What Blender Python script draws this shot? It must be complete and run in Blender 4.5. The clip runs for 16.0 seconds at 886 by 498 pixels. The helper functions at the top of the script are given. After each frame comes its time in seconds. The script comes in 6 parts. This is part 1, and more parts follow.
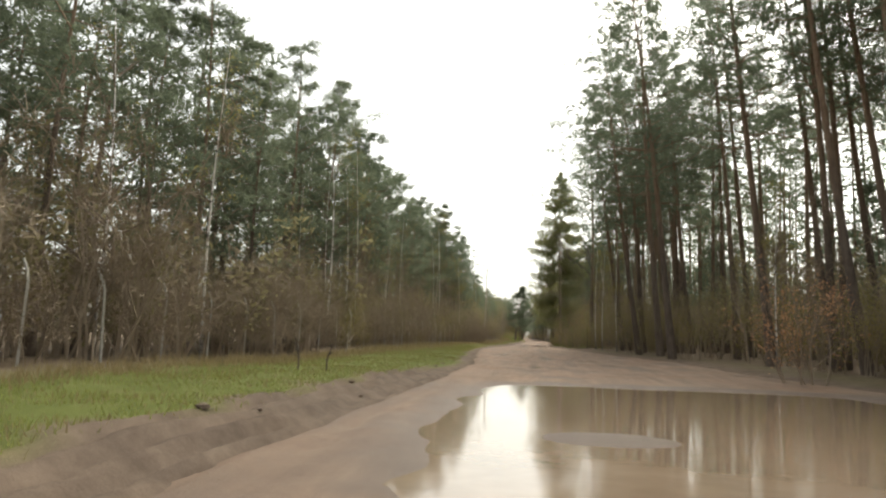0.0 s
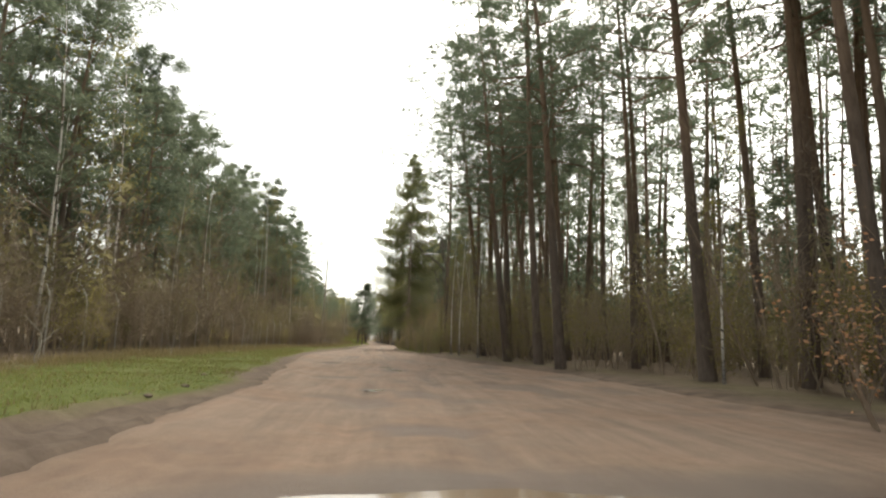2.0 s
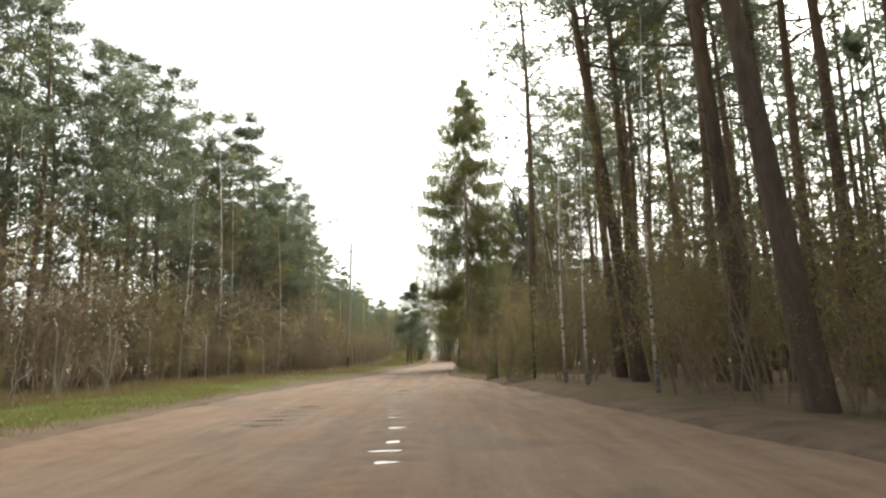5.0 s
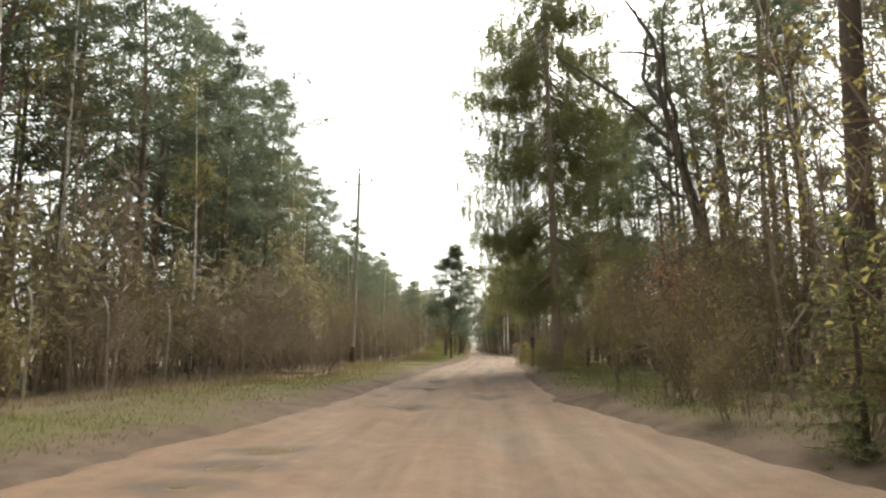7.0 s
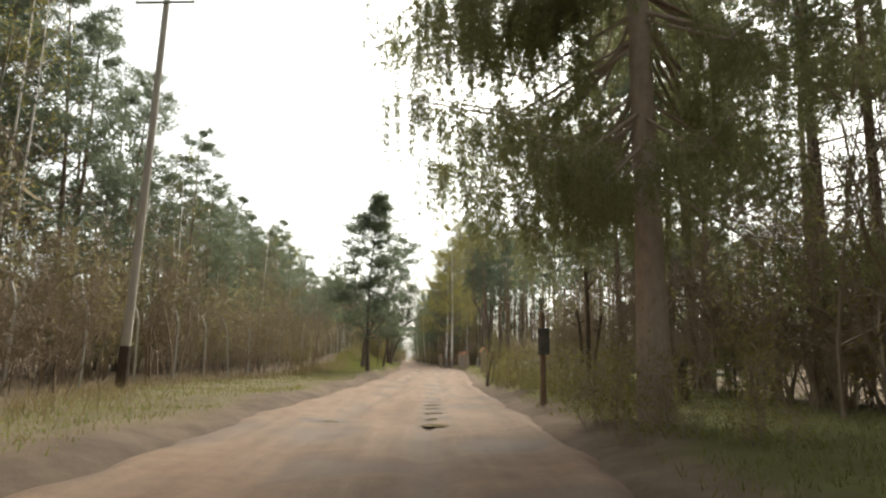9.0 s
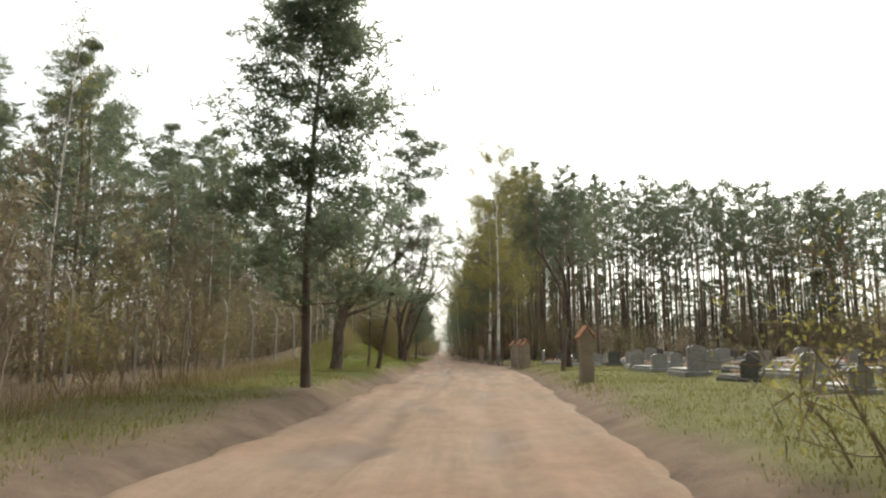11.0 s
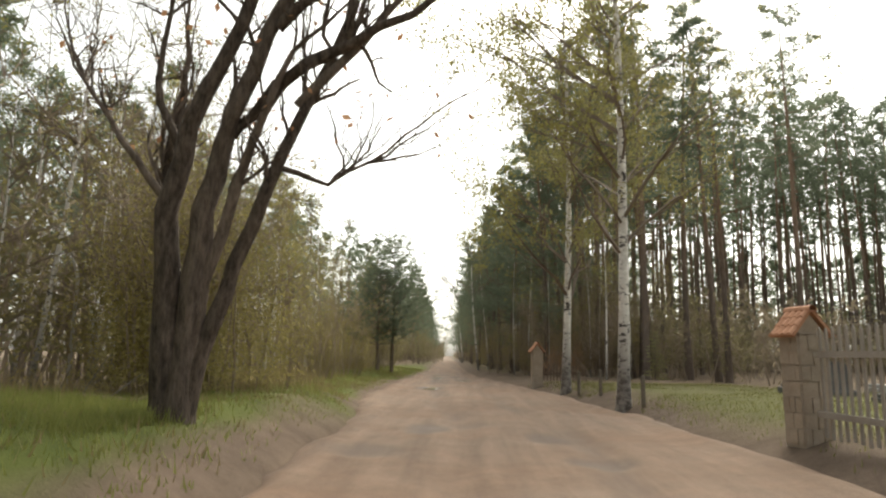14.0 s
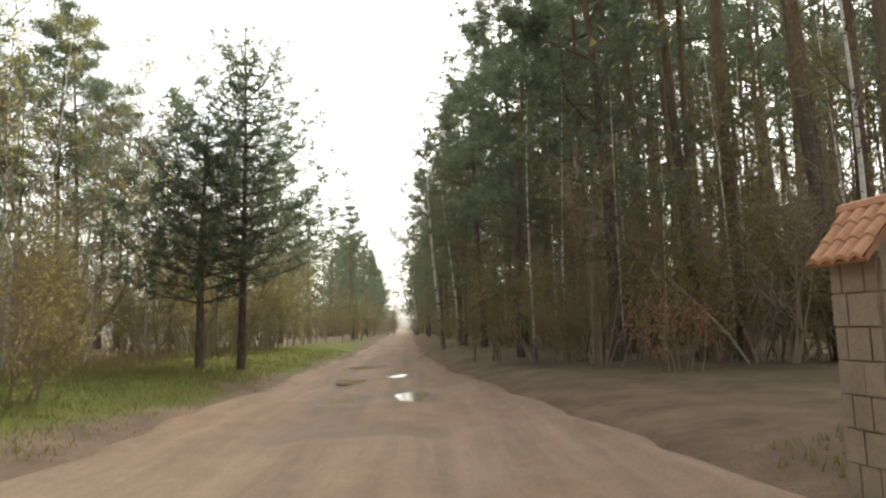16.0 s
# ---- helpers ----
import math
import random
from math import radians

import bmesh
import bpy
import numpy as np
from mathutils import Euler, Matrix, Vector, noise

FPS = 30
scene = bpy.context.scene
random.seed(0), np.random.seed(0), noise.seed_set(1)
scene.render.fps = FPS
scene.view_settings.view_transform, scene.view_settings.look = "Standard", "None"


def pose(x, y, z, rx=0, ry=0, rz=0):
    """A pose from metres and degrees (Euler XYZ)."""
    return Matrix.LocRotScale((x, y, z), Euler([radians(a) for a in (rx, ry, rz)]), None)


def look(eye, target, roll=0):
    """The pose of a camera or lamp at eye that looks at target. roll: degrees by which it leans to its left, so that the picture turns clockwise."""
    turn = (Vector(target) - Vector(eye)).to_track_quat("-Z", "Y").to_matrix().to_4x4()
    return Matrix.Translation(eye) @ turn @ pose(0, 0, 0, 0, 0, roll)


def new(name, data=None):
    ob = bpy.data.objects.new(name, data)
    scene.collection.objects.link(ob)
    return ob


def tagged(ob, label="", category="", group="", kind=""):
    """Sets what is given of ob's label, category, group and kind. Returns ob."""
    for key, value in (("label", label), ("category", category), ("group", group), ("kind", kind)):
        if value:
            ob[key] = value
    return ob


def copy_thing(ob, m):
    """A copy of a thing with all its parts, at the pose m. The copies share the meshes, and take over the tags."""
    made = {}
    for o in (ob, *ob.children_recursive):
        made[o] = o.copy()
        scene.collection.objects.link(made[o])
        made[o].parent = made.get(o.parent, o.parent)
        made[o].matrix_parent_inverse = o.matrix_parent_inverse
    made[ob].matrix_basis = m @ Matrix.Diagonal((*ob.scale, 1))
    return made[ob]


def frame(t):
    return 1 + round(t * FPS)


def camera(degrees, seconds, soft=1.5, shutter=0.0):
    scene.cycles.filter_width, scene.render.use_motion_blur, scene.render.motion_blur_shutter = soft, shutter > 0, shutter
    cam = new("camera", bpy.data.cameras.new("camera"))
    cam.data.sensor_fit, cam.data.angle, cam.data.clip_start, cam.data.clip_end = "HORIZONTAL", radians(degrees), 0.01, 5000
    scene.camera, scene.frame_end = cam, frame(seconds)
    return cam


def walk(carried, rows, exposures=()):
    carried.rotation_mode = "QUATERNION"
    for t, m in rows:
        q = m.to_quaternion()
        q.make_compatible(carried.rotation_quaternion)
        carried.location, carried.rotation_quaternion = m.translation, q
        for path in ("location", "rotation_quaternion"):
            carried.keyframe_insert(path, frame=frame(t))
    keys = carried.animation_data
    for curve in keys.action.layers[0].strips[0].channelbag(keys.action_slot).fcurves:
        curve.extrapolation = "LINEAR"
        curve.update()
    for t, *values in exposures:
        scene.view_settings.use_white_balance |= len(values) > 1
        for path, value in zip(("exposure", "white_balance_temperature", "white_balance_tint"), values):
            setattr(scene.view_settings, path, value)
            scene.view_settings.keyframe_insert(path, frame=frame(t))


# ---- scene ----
cam = camera(68.95, 16.0, soft=2.2)
PATH = [
    (0.0, pose(0.000, 0.000, 1.314, 97.51, -1.58, 8.07)),
    (0.5, pose(-0.166, 3.288, 1.248, 99.38, -0.42, 4.77)),
    (1.0, pose(-0.238, 6.479, 1.227, 99.10, -0.63, 0.93)),
    (1.5, pose(-0.081, 9.858, 1.205, 98.76, -1.54, -3.36)),
    (2.0, pose(0.159, 13.194, 1.177, 98.24, -2.03, -5.49)),
    (2.5, pose(0.378, 16.645, 1.163, 100.01, -0.74, -5.36)),
    (3.0, pose(0.692, 20.725, 1.186, 99.48, -0.20, -4.99)),
    (3.5, pose(1.121, 25.421, 1.191, 100.10, 0.79, -6.08)),
    (4.0, pose(1.647, 30.897, 1.171, 99.52, 0.56, -6.45)),
    (4.5, pose(1.892, 37.083, 1.139, 99.22, 2.17, -3.53)),
    (5.0, pose(1.822, 43.277, 1.169, 99.48, 1.06, 0.45)),
    (5.5, pose(1.545, 49.633, 1.197, 99.26, 0.21, 3.30)),
    (6.0, pose(1.093, 56.134, 1.206, 99.00, -0.03, 4.53)),
    (6.5, pose(0.589, 62.527, 1.213, 98.98, -0.04, 4.54)),
    (7.0, pose(0.140, 68.587, 1.227, 98.79, 0.37, 3.68)),
    (7.5, pose(-0.132, 74.061, 1.236, 98.96, 1.47, 2.32)),
    (8.0, pose(-0.218, 79.654, 1.217, 98.71, 0.40, 0.23)),
    (8.5, pose(-0.078, 85.592, 1.178, 99.07, -1.37, -2.13)),
    (9.0, pose(0.168, 91.850, 1.134, 99.65, -0.65, -1.85)),
    (9.5, pose(0.267, 97.787, 1.122, 100.36, -0.90, -0.55)),
    (10.0, pose(0.362, 103.928, 1.120, 99.11, -0.99, -0.13)),
    (10.5, pose(0.450, 110.228, 1.143, 98.91, -0.18, 0.08)),
    (11.0, pose(0.519, 116.474, 1.172, 98.98, 0.02, 1.39)),
    (11.5, pose(0.569, 122.645, 1.168, 98.99, -0.01, 2.76)),
    (12.0, pose(0.598, 128.719, 1.136, 99.18, 0.11, 3.23)),
    (12.5, pose(0.604, 134.674, 1.126, 99.75, 0.54, 1.75)),
    (13.0, pose(0.524, 140.557, 1.167, 100.27, 0.31, 1.15)),
    (13.5, pose(0.291, 146.532, 1.205, 99.57, -1.20, 2.30)),
    (14.0, pose(-0.027, 151.915, 1.172, 99.38, -0.90, 2.06)),
    (14.5, pose(-0.241, 157.216, 1.141, 99.55, -0.34, 1.47)),
    (15.0, pose(-0.258, 162.989, 1.135, 99.07, -1.29, -0.32)),
    (15.5, pose(-0.099, 168.420, 1.086, 98.05, 0.17, -2.29)),
    (16.0, pose(-0.000, 173.110, 1.045, 96.90, 1.40, -1.76)),
]
walk(cam, PATH, [(0, 0.9, 6950, 4), (2.5, 1.0, 6950, 4), (5, 1.18, 6950, 4), (7.5, 1.08, 6950, 4), (9, 1.02, 6950, 4), (10, 0.85, 6950, 4), (12.5, 0.85, 6950, 4), (14, 1.0, 6950, 4), (16, 1.12, 6950, 4)])
SKY_STRENGTH, SUN_STRENGTH = 0.15, 1.2

# ---------------------------------------------------------------- world, sun
world = bpy.data.worlds.new("overcast_sky")
scene.world = world
world.use_nodes = True
wn, wl = world.node_tree.nodes, world.node_tree.links
sky = wn.new("ShaderNodeTexSky")
sky.sky_type, sky.sun_disc = "NISHITA", False
sky.sun_elevation, sky.sun_rotation = radians(48), radians(20)
sky.air_density, sky.dust_density = 1.0, 4.0
hsv = wn.new("ShaderNodeHueSaturation")
hsv.inputs["Saturation"].default_value = 0.22
wl.new(sky.outputs[0], hsv.inputs["Color"])
wl.new(hsv.outputs[0], wn["Background"].inputs["Color"])
wn["Background"].inputs["Strength"].default_value = SKY_STRENGTH

sun = new("sun", bpy.data.lights.new("sun", "SUN"))
sun.data.energy, sun.data.angle, sun.data.color = SUN_STRENGTH, radians(25), (1.0, 0.96, 0.9)
sun.matrix_world = look((math.sin(radians(20)) * 50, math.cos(radians(20)) * 50, 60), (0, 0, 0))


# ---------------------------------------------------------------- materials
def mat(name):
    m = bpy.data.materials.new(name)
    m.use_nodes = True
    return m, m.node_tree.nodes, m.node_tree.links, m.node_tree.nodes["Principled BSDF"]


def noise_tex(nodes, links, scale, detail=4.0, rough=0.6, vec=None, squash=None):
    n = nodes.new("ShaderNodeTexNoise")
    n.inputs["Scale"].default_value, n.inputs["Detail"].default_value, n.inputs["Roughness"].default_value = scale, detail, rough
    if vec is None:
        vec = nodes.new("ShaderNodeTexCoord").outputs["Object"]
    if squash:
        mp = nodes.new("ShaderNodeMapping")
        mp.inputs["Scale"].default_value = squash
        links.new(vec, mp.inputs["Vector"])
        vec = mp.outputs[0]
    links.new(vec, n.inputs["Vector"])
    return n.outputs["Fac"]


def ramp(nodes, links, fac, stops):
    r = nodes.new("ShaderNodeValToRGB")
    el = r.color_ramp.elements
    while len(el) < len(stops):
        el.new(0.5)
    for e, (p, c) in zip(el, stops):
        e.position, e.color = p, (*c, 1)
    links.new(fac, r.inputs[0])
    return r.outputs[0]


def mix(nodes, links, fac, a, b, kind="MIX"):
    m = nodes.new("ShaderNodeMix")
    m.data_type, m.blend_type = "RGBA", kind
    for sock, v in ((m.inputs[0], fac), (m.inputs[6], a), (m.inputs[7], b)):
        if isinstance(v, (int, float)):
            sock.default_value = v
        elif isinstance(v, tuple):
            sock.default_value = (*v, 1)
        else:
            links.new(v, sock)
    return m.outputs[2]


def bump(nodes, links, bsdf, fac, strength, dist):
    b = nodes.new("ShaderNodeBump")
    b.inputs["Strength"].default_value, b.inputs["Distance"].default_value = strength, dist
    links.new(fac, b.inputs["Height"])
    links.new(b.outputs[0], bsdf.inputs["Normal"])


def foliage_mat(name, dark, light, through_light=0.35, rough=0.6):
    m, n, l, p = mat(name)
    geo = n.new("ShaderNodeNewGeometry")
    info = n.new("ShaderNodeObjectInfo")
    c1 = ramp(n, l, geo.outputs["Random Per Island"], [(0.0, dark), (1.0, light)])
    big = noise_tex(n, l, 0.7, 2.0)
    c2 = mix(n, l, big, c1, ramp(n, l, info.outputs["Random"], [(0.0, dark), (1.0, light)]))
    l.new(c2, p.inputs["Base Color"])
    p.inputs["Roughness"].default_value = rough
    p.inputs["Specular IOR Level"].default_value = 0.25
    tr = n.new("ShaderNodeBsdfTranslucent")
    l.new(c2, tr.inputs["Color"])
    ms = n.new("ShaderNodeMixShader")
    ms.inputs[0].default_value = through_light
    l.new(p.outputs[0], ms.inputs[1])
    l.new(tr.outputs[0], ms.inputs[2])
    l.new(ms.outputs[0], n["Material Output"].inputs["Surface"])
    return m


def bark_mat(name, stops, scale=6.0, squash=(1, 1, 0.25), depth=0.03, upper=None, turn=(6.0, 11.0)):
    m, n, l, p = mat(name)
    f = noise_tex(n, l, scale, 5.0, 0.7, squash=squash)
    c = ramp(n, l, f, stops)
    if upper:
        xyz = n.new("ShaderNodeSeparateXYZ")
        l.new(n.new("ShaderNodeTexCoord").outputs["Object"], xyz.inputs[0])
        mr = n.new("ShaderNodeMapRange")
        mr.inputs["From Min"].default_value, mr.inputs["From Max"].default_value = turn
        l.new(xyz.outputs["Z"], mr.inputs["Value"])
        c = mix(n, l, mr.outputs[0], c, ramp(n, l, f, upper))
    info = n.new("ShaderNodeObjectInfo")
    c = mix(n, l, 0.35, c, ramp(n, l, info.outputs["Random"], [(0.0, stops[0][1]), (1.0, stops[-1][1])]))
    l.new(c, p.inputs["Base Color"])
    p.inputs["Roughness"].default_value = 0.9
    p.inputs["Specular IOR Level"].default_value = 0.15
    bump(n, l, p, f, 0.9, depth)
    return m


def rough_mat(name, stops, scale, fine=60.0, rough=0.9, depth=0.02, spec=0.2):
    m, n, l, p = mat(name)
    a, b = noise_tex(n, l, scale, 6.0, 0.65), noise_tex(n, l, fine, 3.0, 0.6)
    c = mix(n, l, 0.3, ramp(n, l, a, stops), ramp(n, l, b, stops))
    l.new(c, p.inputs["Base Color"])
    p.inputs["Roughness"].default_value, p.inputs["Specular IOR Level"].default_value = rough, spec
    bump(n, l, p, b, 0.6, depth)
    return m


M_PINE_BARK = bark_mat("pine_bark", [(0.3, (0.075, 0.06, 0.05)), (0.7, (0.22, 0.175, 0.145))],
                       upper=[(0.3, (0.17, 0.11, 0.07)), (0.7, (0.34, 0.235, 0.16))])
M_SPRUCE_BARK = bark_mat("spruce_bark", [(0.3, (0.34, 0.27, 0.215)), (0.7, (0.56, 0.46, 0.38))], scale=9.0, squash=(1, 1, 0.6))
M_DARK_BARK = bark_mat("oak_bark", [(0.34, (0.04, 0.032, 0.027)), (0.66, (0.24, 0.19, 0.155))], scale=12.0, squash=(1, 1, 0.3), depth=0.06)
M_GREY_BARK = bark_mat("grey_bark", [(0.3, (0.1, 0.085, 0.07)), (0.7, (0.24, 0.21, 0.18))], scale=8.0)
M_TWIG = bark_mat("twig_bark", [(0.3, (0.22, 0.17, 0.125)), (0.7, (0.38, 0.31, 0.24))], scale=3.0, squash=(1, 1, 1), depth=0.005)
M_BIRCH_TWIG = bark_mat("birch_twig", [(0.3, (0.12, 0.085, 0.07)), (0.7, (0.3, 0.25, 0.2))], scale=3.0, squash=(1, 1, 1), depth=0.005)
M_PINE = foliage_mat("pine_needles", (0.1, 0.125, 0.088), (0.23, 0.26, 0.17), 0.6)
M_SPRUCE = foliage_mat("spruce_needles", (0.15, 0.165, 0.085), (0.38, 0.375, 0.18), 0.5)
M_BUD = foliage_mat("young_birch_leaves", (0.18, 0.165, 0.05), (0.35, 0.315, 0.105), 0.6)
M_OLIVE = foliage_mat("olive_bush_leaves", (0.22, 0.19, 0.068), (0.41, 0.35, 0.135), 0.6)
M_BROWN = foliage_mat("brown_bush_leaves", (0.17, 0.13, 0.086), (0.3, 0.235, 0.155), 0.5)
M_UNDER = foliage_mat("undergrowth_leaves", (0.16, 0.145, 0.078), (0.28, 0.245, 0.132), 0.58)
M_UNDER_BROWN = foliage_mat("undergrowth_dry_leaves", (0.18, 0.148, 0.104), (0.31, 0.255, 0.18), 0.55)
M_ORANGE = foliage_mat("dry_oak_leaves", (0.32, 0.145, 0.065), (0.58, 0.33, 0.18), 0.4)
M_FLOWER = foliage_mat("faded_flowers", (0.5, 0.14, 0.1), (0.75, 0.68, 0.5), 0.3)
M_GRASS = foliage_mat("grass_blades", (0.13, 0.15, 0.038), (0.28, 0.282, 0.09), 0.45)
M_DULL_GRASS = foliage_mat("dull_grass_blades", (0.15, 0.15, 0.05), (0.3, 0.28, 0.115), 0.4)
M_DRY_GRASS = foliage_mat("dry_grass_blades", (0.2, 0.15, 0.07), (0.36, 0.29, 0.16), 0.35)
M_WOOD = bark_mat("pole_wood", [(0.3, (0.3, 0.26, 0.22)), (0.7, (0.5, 0.46, 0.41))], scale=5.0, squash=(4, 4, 0.2), depth=0.006)
M_TAR = rough_mat("tarred_wood", [(0.3, (0.05, 0.035, 0.03)), (0.7, (0.11, 0.08, 0.06))], 6.0)
M_CONCRETE = rough_mat("old_concrete", [(0.3, (0.34, 0.32, 0.29)), (0.7, (0.58, 0.55, 0.5))], 5.0, 90.0, depth=0.006)
M_STEEL = rough_mat("dull_steel", [(0.3, (0.14, 0.14, 0.14)), (0.7, (0.27, 0.26, 0.25))], 9.0, rough=0.55, depth=0.002, spec=0.5)
M_BROWN_GLAZE = rough_mat("brown_porcelain", [(0.3, (0.1, 0.05, 0.03)), (0.7, (0.16, 0.08, 0.05))], 9.0, rough=0.25, depth=0.001, spec=0.5)
M_STONE = rough_mat("pale_stone", [(0.25, (0.25, 0.205, 0.16)), (0.75, (0.47, 0.39, 0.31))], 3.0, 40.0, depth=0.012)
M_OLD_STONE = rough_mat("mossy_old_stone", [(0.25, (0.1, 0.085, 0.065)), (0.75, (0.26, 0.22, 0.175))], 3.0, 40.0, depth=0.012)
M_MORTAR = rough_mat("grey_mortar", [(0.3, (0.3, 0.255, 0.205)), (0.7, (0.42, 0.36, 0.3))], 12.0, 90.0, depth=0.006)
M_TILE = rough_mat("orange_roof_tile", [(0.3, (0.38, 0.18, 0.105)), (0.7, (0.58, 0.32, 0.2))], 6.0, 40.0, rough=0.8, depth=0.004)
M_PICKET = rough_mat("weathered_picket", [(0.3, (0.25, 0.22, 0.19)), (0.7, (0.43, 0.385, 0.335))], 4.0, 50.0, depth=0.004)
M_BROWN_WOOD = rough_mat("brown_fence_wood", [(0.3, (0.16, 0.11, 0.08)), (0.7, (0.3, 0.22, 0.17))], 4.0, 50.0, depth=0.004)
M_GRANITE = rough_mat("grey_granite", [(0.3, (0.2, 0.2, 0.2)), (0.7, (0.42, 0.41, 0.4))], 7.0, 160.0, rough=0.4, depth=0.001, spec=0.5)
M_DARK_GRANITE = rough_mat("dark_granite", [(0.3, (0.06, 0.06, 0.064)), (0.7, (0.15, 0.15, 0.15))], 7.0, 160.0, rough=0.25, depth=0.001, spec=0.5)


def road_material():
    m, n, l, p = mat("damp_sand_track")
    big, mid, fine = noise_tex(n, l, 0.35, 4.0), noise_tex(n, l, 2.2, 6.0, 0.7), noise_tex(n, l, 45.0, 4.0)
    streak = noise_tex(n, l, 2.6, 5.0, 0.65, squash=(1.0, 0.07, 1.0))
    c = ramp(n, l, mid, [(0.3, (0.17, 0.112, 0.078)), (0.55, (0.25, 0.172, 0.122)), (0.8, (0.33, 0.235, 0.17))])
    c = mix(n, l, 0.55, c, ramp(n, l, streak, [(0.32, (0.12, 0.08, 0.058)), (0.5, (0.24, 0.165, 0.118)), (0.68, (0.36, 0.255, 0.185))]))
    c = mix(n, l, 0.25, c, ramp(n, l, fine, [(0.35, (0.13, 0.09, 0.064)), (0.65, (0.36, 0.27, 0.2))]))
    c = mix(n, l, ramp(n, l, big, [(0.42, (0, 0, 0)), (0.62, (0.55, 0.55, 0.55))]), c, ramp(n, l, mid, [(0.3, (0.17, 0.1, 0.062)), (0.7, (0.29, 0.175, 0.112))]))
    c = mix(n, l, 1.0, c, (0.9, 0.9, 0.9), "MULTIPLY")
    att = n.new("ShaderNodeAttribute")
    att.attribute_name = "wet"
    c = mix(n, l, att.outputs["Fac"], c, (0.085, 0.058, 0.042))
    l.new(c, p.inputs["Base Color"])
    mr = n.new("ShaderNodeMapRange")
    mr.inputs["To Min"].default_value, mr.inputs["To Max"].default_value = 0.9, 0.6
    l.new(att.outputs["Fac"], mr.inputs["Value"])
    l.new(mr.outputs[0], p.inputs["Roughness"])
    p.inputs["Specular IOR Level"].default_value = 0.25
    bump(n, l, p, mix(n, l, 0.4, mix(n, l, 0.5, mid, streak), fine), 0.8, 0.03)
    return m


def ground_material():
    m, n, l, p = mat("forest_floor_and_verge")
    mid, fine, big = noise_tex(n, l, 1.3, 5.0, 0.7), noise_tex(n, l, 30.0, 4.0, 0.7), noise_tex(n, l, 0.25, 3.0)
    litter = ramp(n, l, mid, [(0.3, (0.1, 0.074, 0.052)), (0.7, (0.21, 0.158, 0.11))])
    litter = mix(n, l, 0.35, litter, ramp(n, l, fine, [(0.3, (0.07, 0.052, 0.036)), (0.7, (0.26, 0.195, 0.135))]))
    turf = ramp(n, l, mid, [(0.3, (0.065, 0.092, 0.018)), (0.55, (0.105, 0.128, 0.03)), (0.75, (0.16, 0.13, 0.058))])
    turf = mix(n, l, 0.3, turf, ramp(n, l, fine, [(0.3, (0.05, 0.06, 0.016)), (0.7, (0.19, 0.18, 0.075))]))
    sand = ramp(n, l, mid, [(0.3, (0.11, 0.08, 0.06)), (0.7, (0.22, 0.158, 0.116))])
    ag, asd = n.new("ShaderNodeAttribute"), n.new("ShaderNodeAttribute")
    ag.attribute_name, asd.attribute_name = "grass", "sand"
    c = mix(n, l, ag.outputs["Fac"], litter, turf)
    am = n.new("ShaderNodeAttribute")
    am.attribute_name = "mud"
    sand = mix(n, l, am.outputs["Fac"], sand, ramp(n, l, mid, [(0.3, (0.075, 0.056, 0.045)), (0.7, (0.165, 0.125, 0.098))]))
    c = mix(n, l, asd.outputs["Fac"], c, sand)
    l.new(c, p.inputs["Base Color"])
    p.inputs["Roughness"].default_value, p.inputs["Specular IOR Level"].default_value = 0.95, 0.1
    bump(n, l, p, mix(n, l, 0.5, mid, fine), 0.8, 0.05)
    return m


def water_material():
    m, n, l, p = mat("muddy_water")
    c = ramp(n, l, noise_tex(n, l, 0.8, 3.0), [(0.3, (0.2, 0.145, 0.1)), (0.7, (0.28, 0.205, 0.145))])
    l.new(c, p.inputs["Base Color"])
    p.inputs["Roughness"].default_value, p.inputs["IOR"].default_value = 0.07, 1.33
    bump(n, l, p, noise_tex(n, l, 5.0, 3.0), 0.12, 0.01)
    return m


def birch_material():
    m, n, l, p = mat("birch_bark")
    f = noise_tex(n, l, 5.0, 4.0, 0.7, squash=(1.0, 1.0, 1.6))
    marks = mix(n, l, 0.35, noise_tex(n, l, 3.2, 4.0, 0.7, squash=(1.3, 1.3, 1.0)), noise_tex(n, l, 8.0, 2.0, 0.6, squash=(0.7, 0.7, 2.4)))
    white = ramp(n, l, f, [(0.3, (0.58, 0.53, 0.48)), (0.7, (0.84, 0.81, 0.76))])
    mark = ramp(n, l, marks, [(0.53, (0, 0, 0)), (0.57, (1, 1, 1))])
    xyz = n.new("ShaderNodeSeparateXYZ")
    l.new(n.new("ShaderNodeTexCoord").outputs["Object"], xyz.inputs[0])
    mr = n.new("ShaderNodeMapRange")
    mr.inputs["From Min"].default_value, mr.inputs["From Max"].default_value = 0.5, 2.3
    mr.inputs["To Min"].default_value, mr.inputs["To Max"].default_value = 1.7, 0.0
    l.new(xyz.outputs["Z"], mr.inputs["Value"])
    rough = n.new("ShaderNodeMath")
    rough.operation = "MULTIPLY"
    l.new(mr.outputs[0], rough.inputs[0])
    l.new(f, rough.inputs[1])
    c = mix(n, l, mark, white, (0.06, 0.05, 0.045))
    c = mix(n, l, rough.outputs[0], c, (0.08, 0.065, 0.055))
    l.new(c, p.inputs["Base Color"])
    p.inputs["Roughness"].default_value = 0.75
    bump(n, l, p, f, 0.5, 0.015)
    return m


M_ROAD, M_GROUND, M_WATER, M_BIRCH = road_material(), ground_material(), water_material(), birch_material()


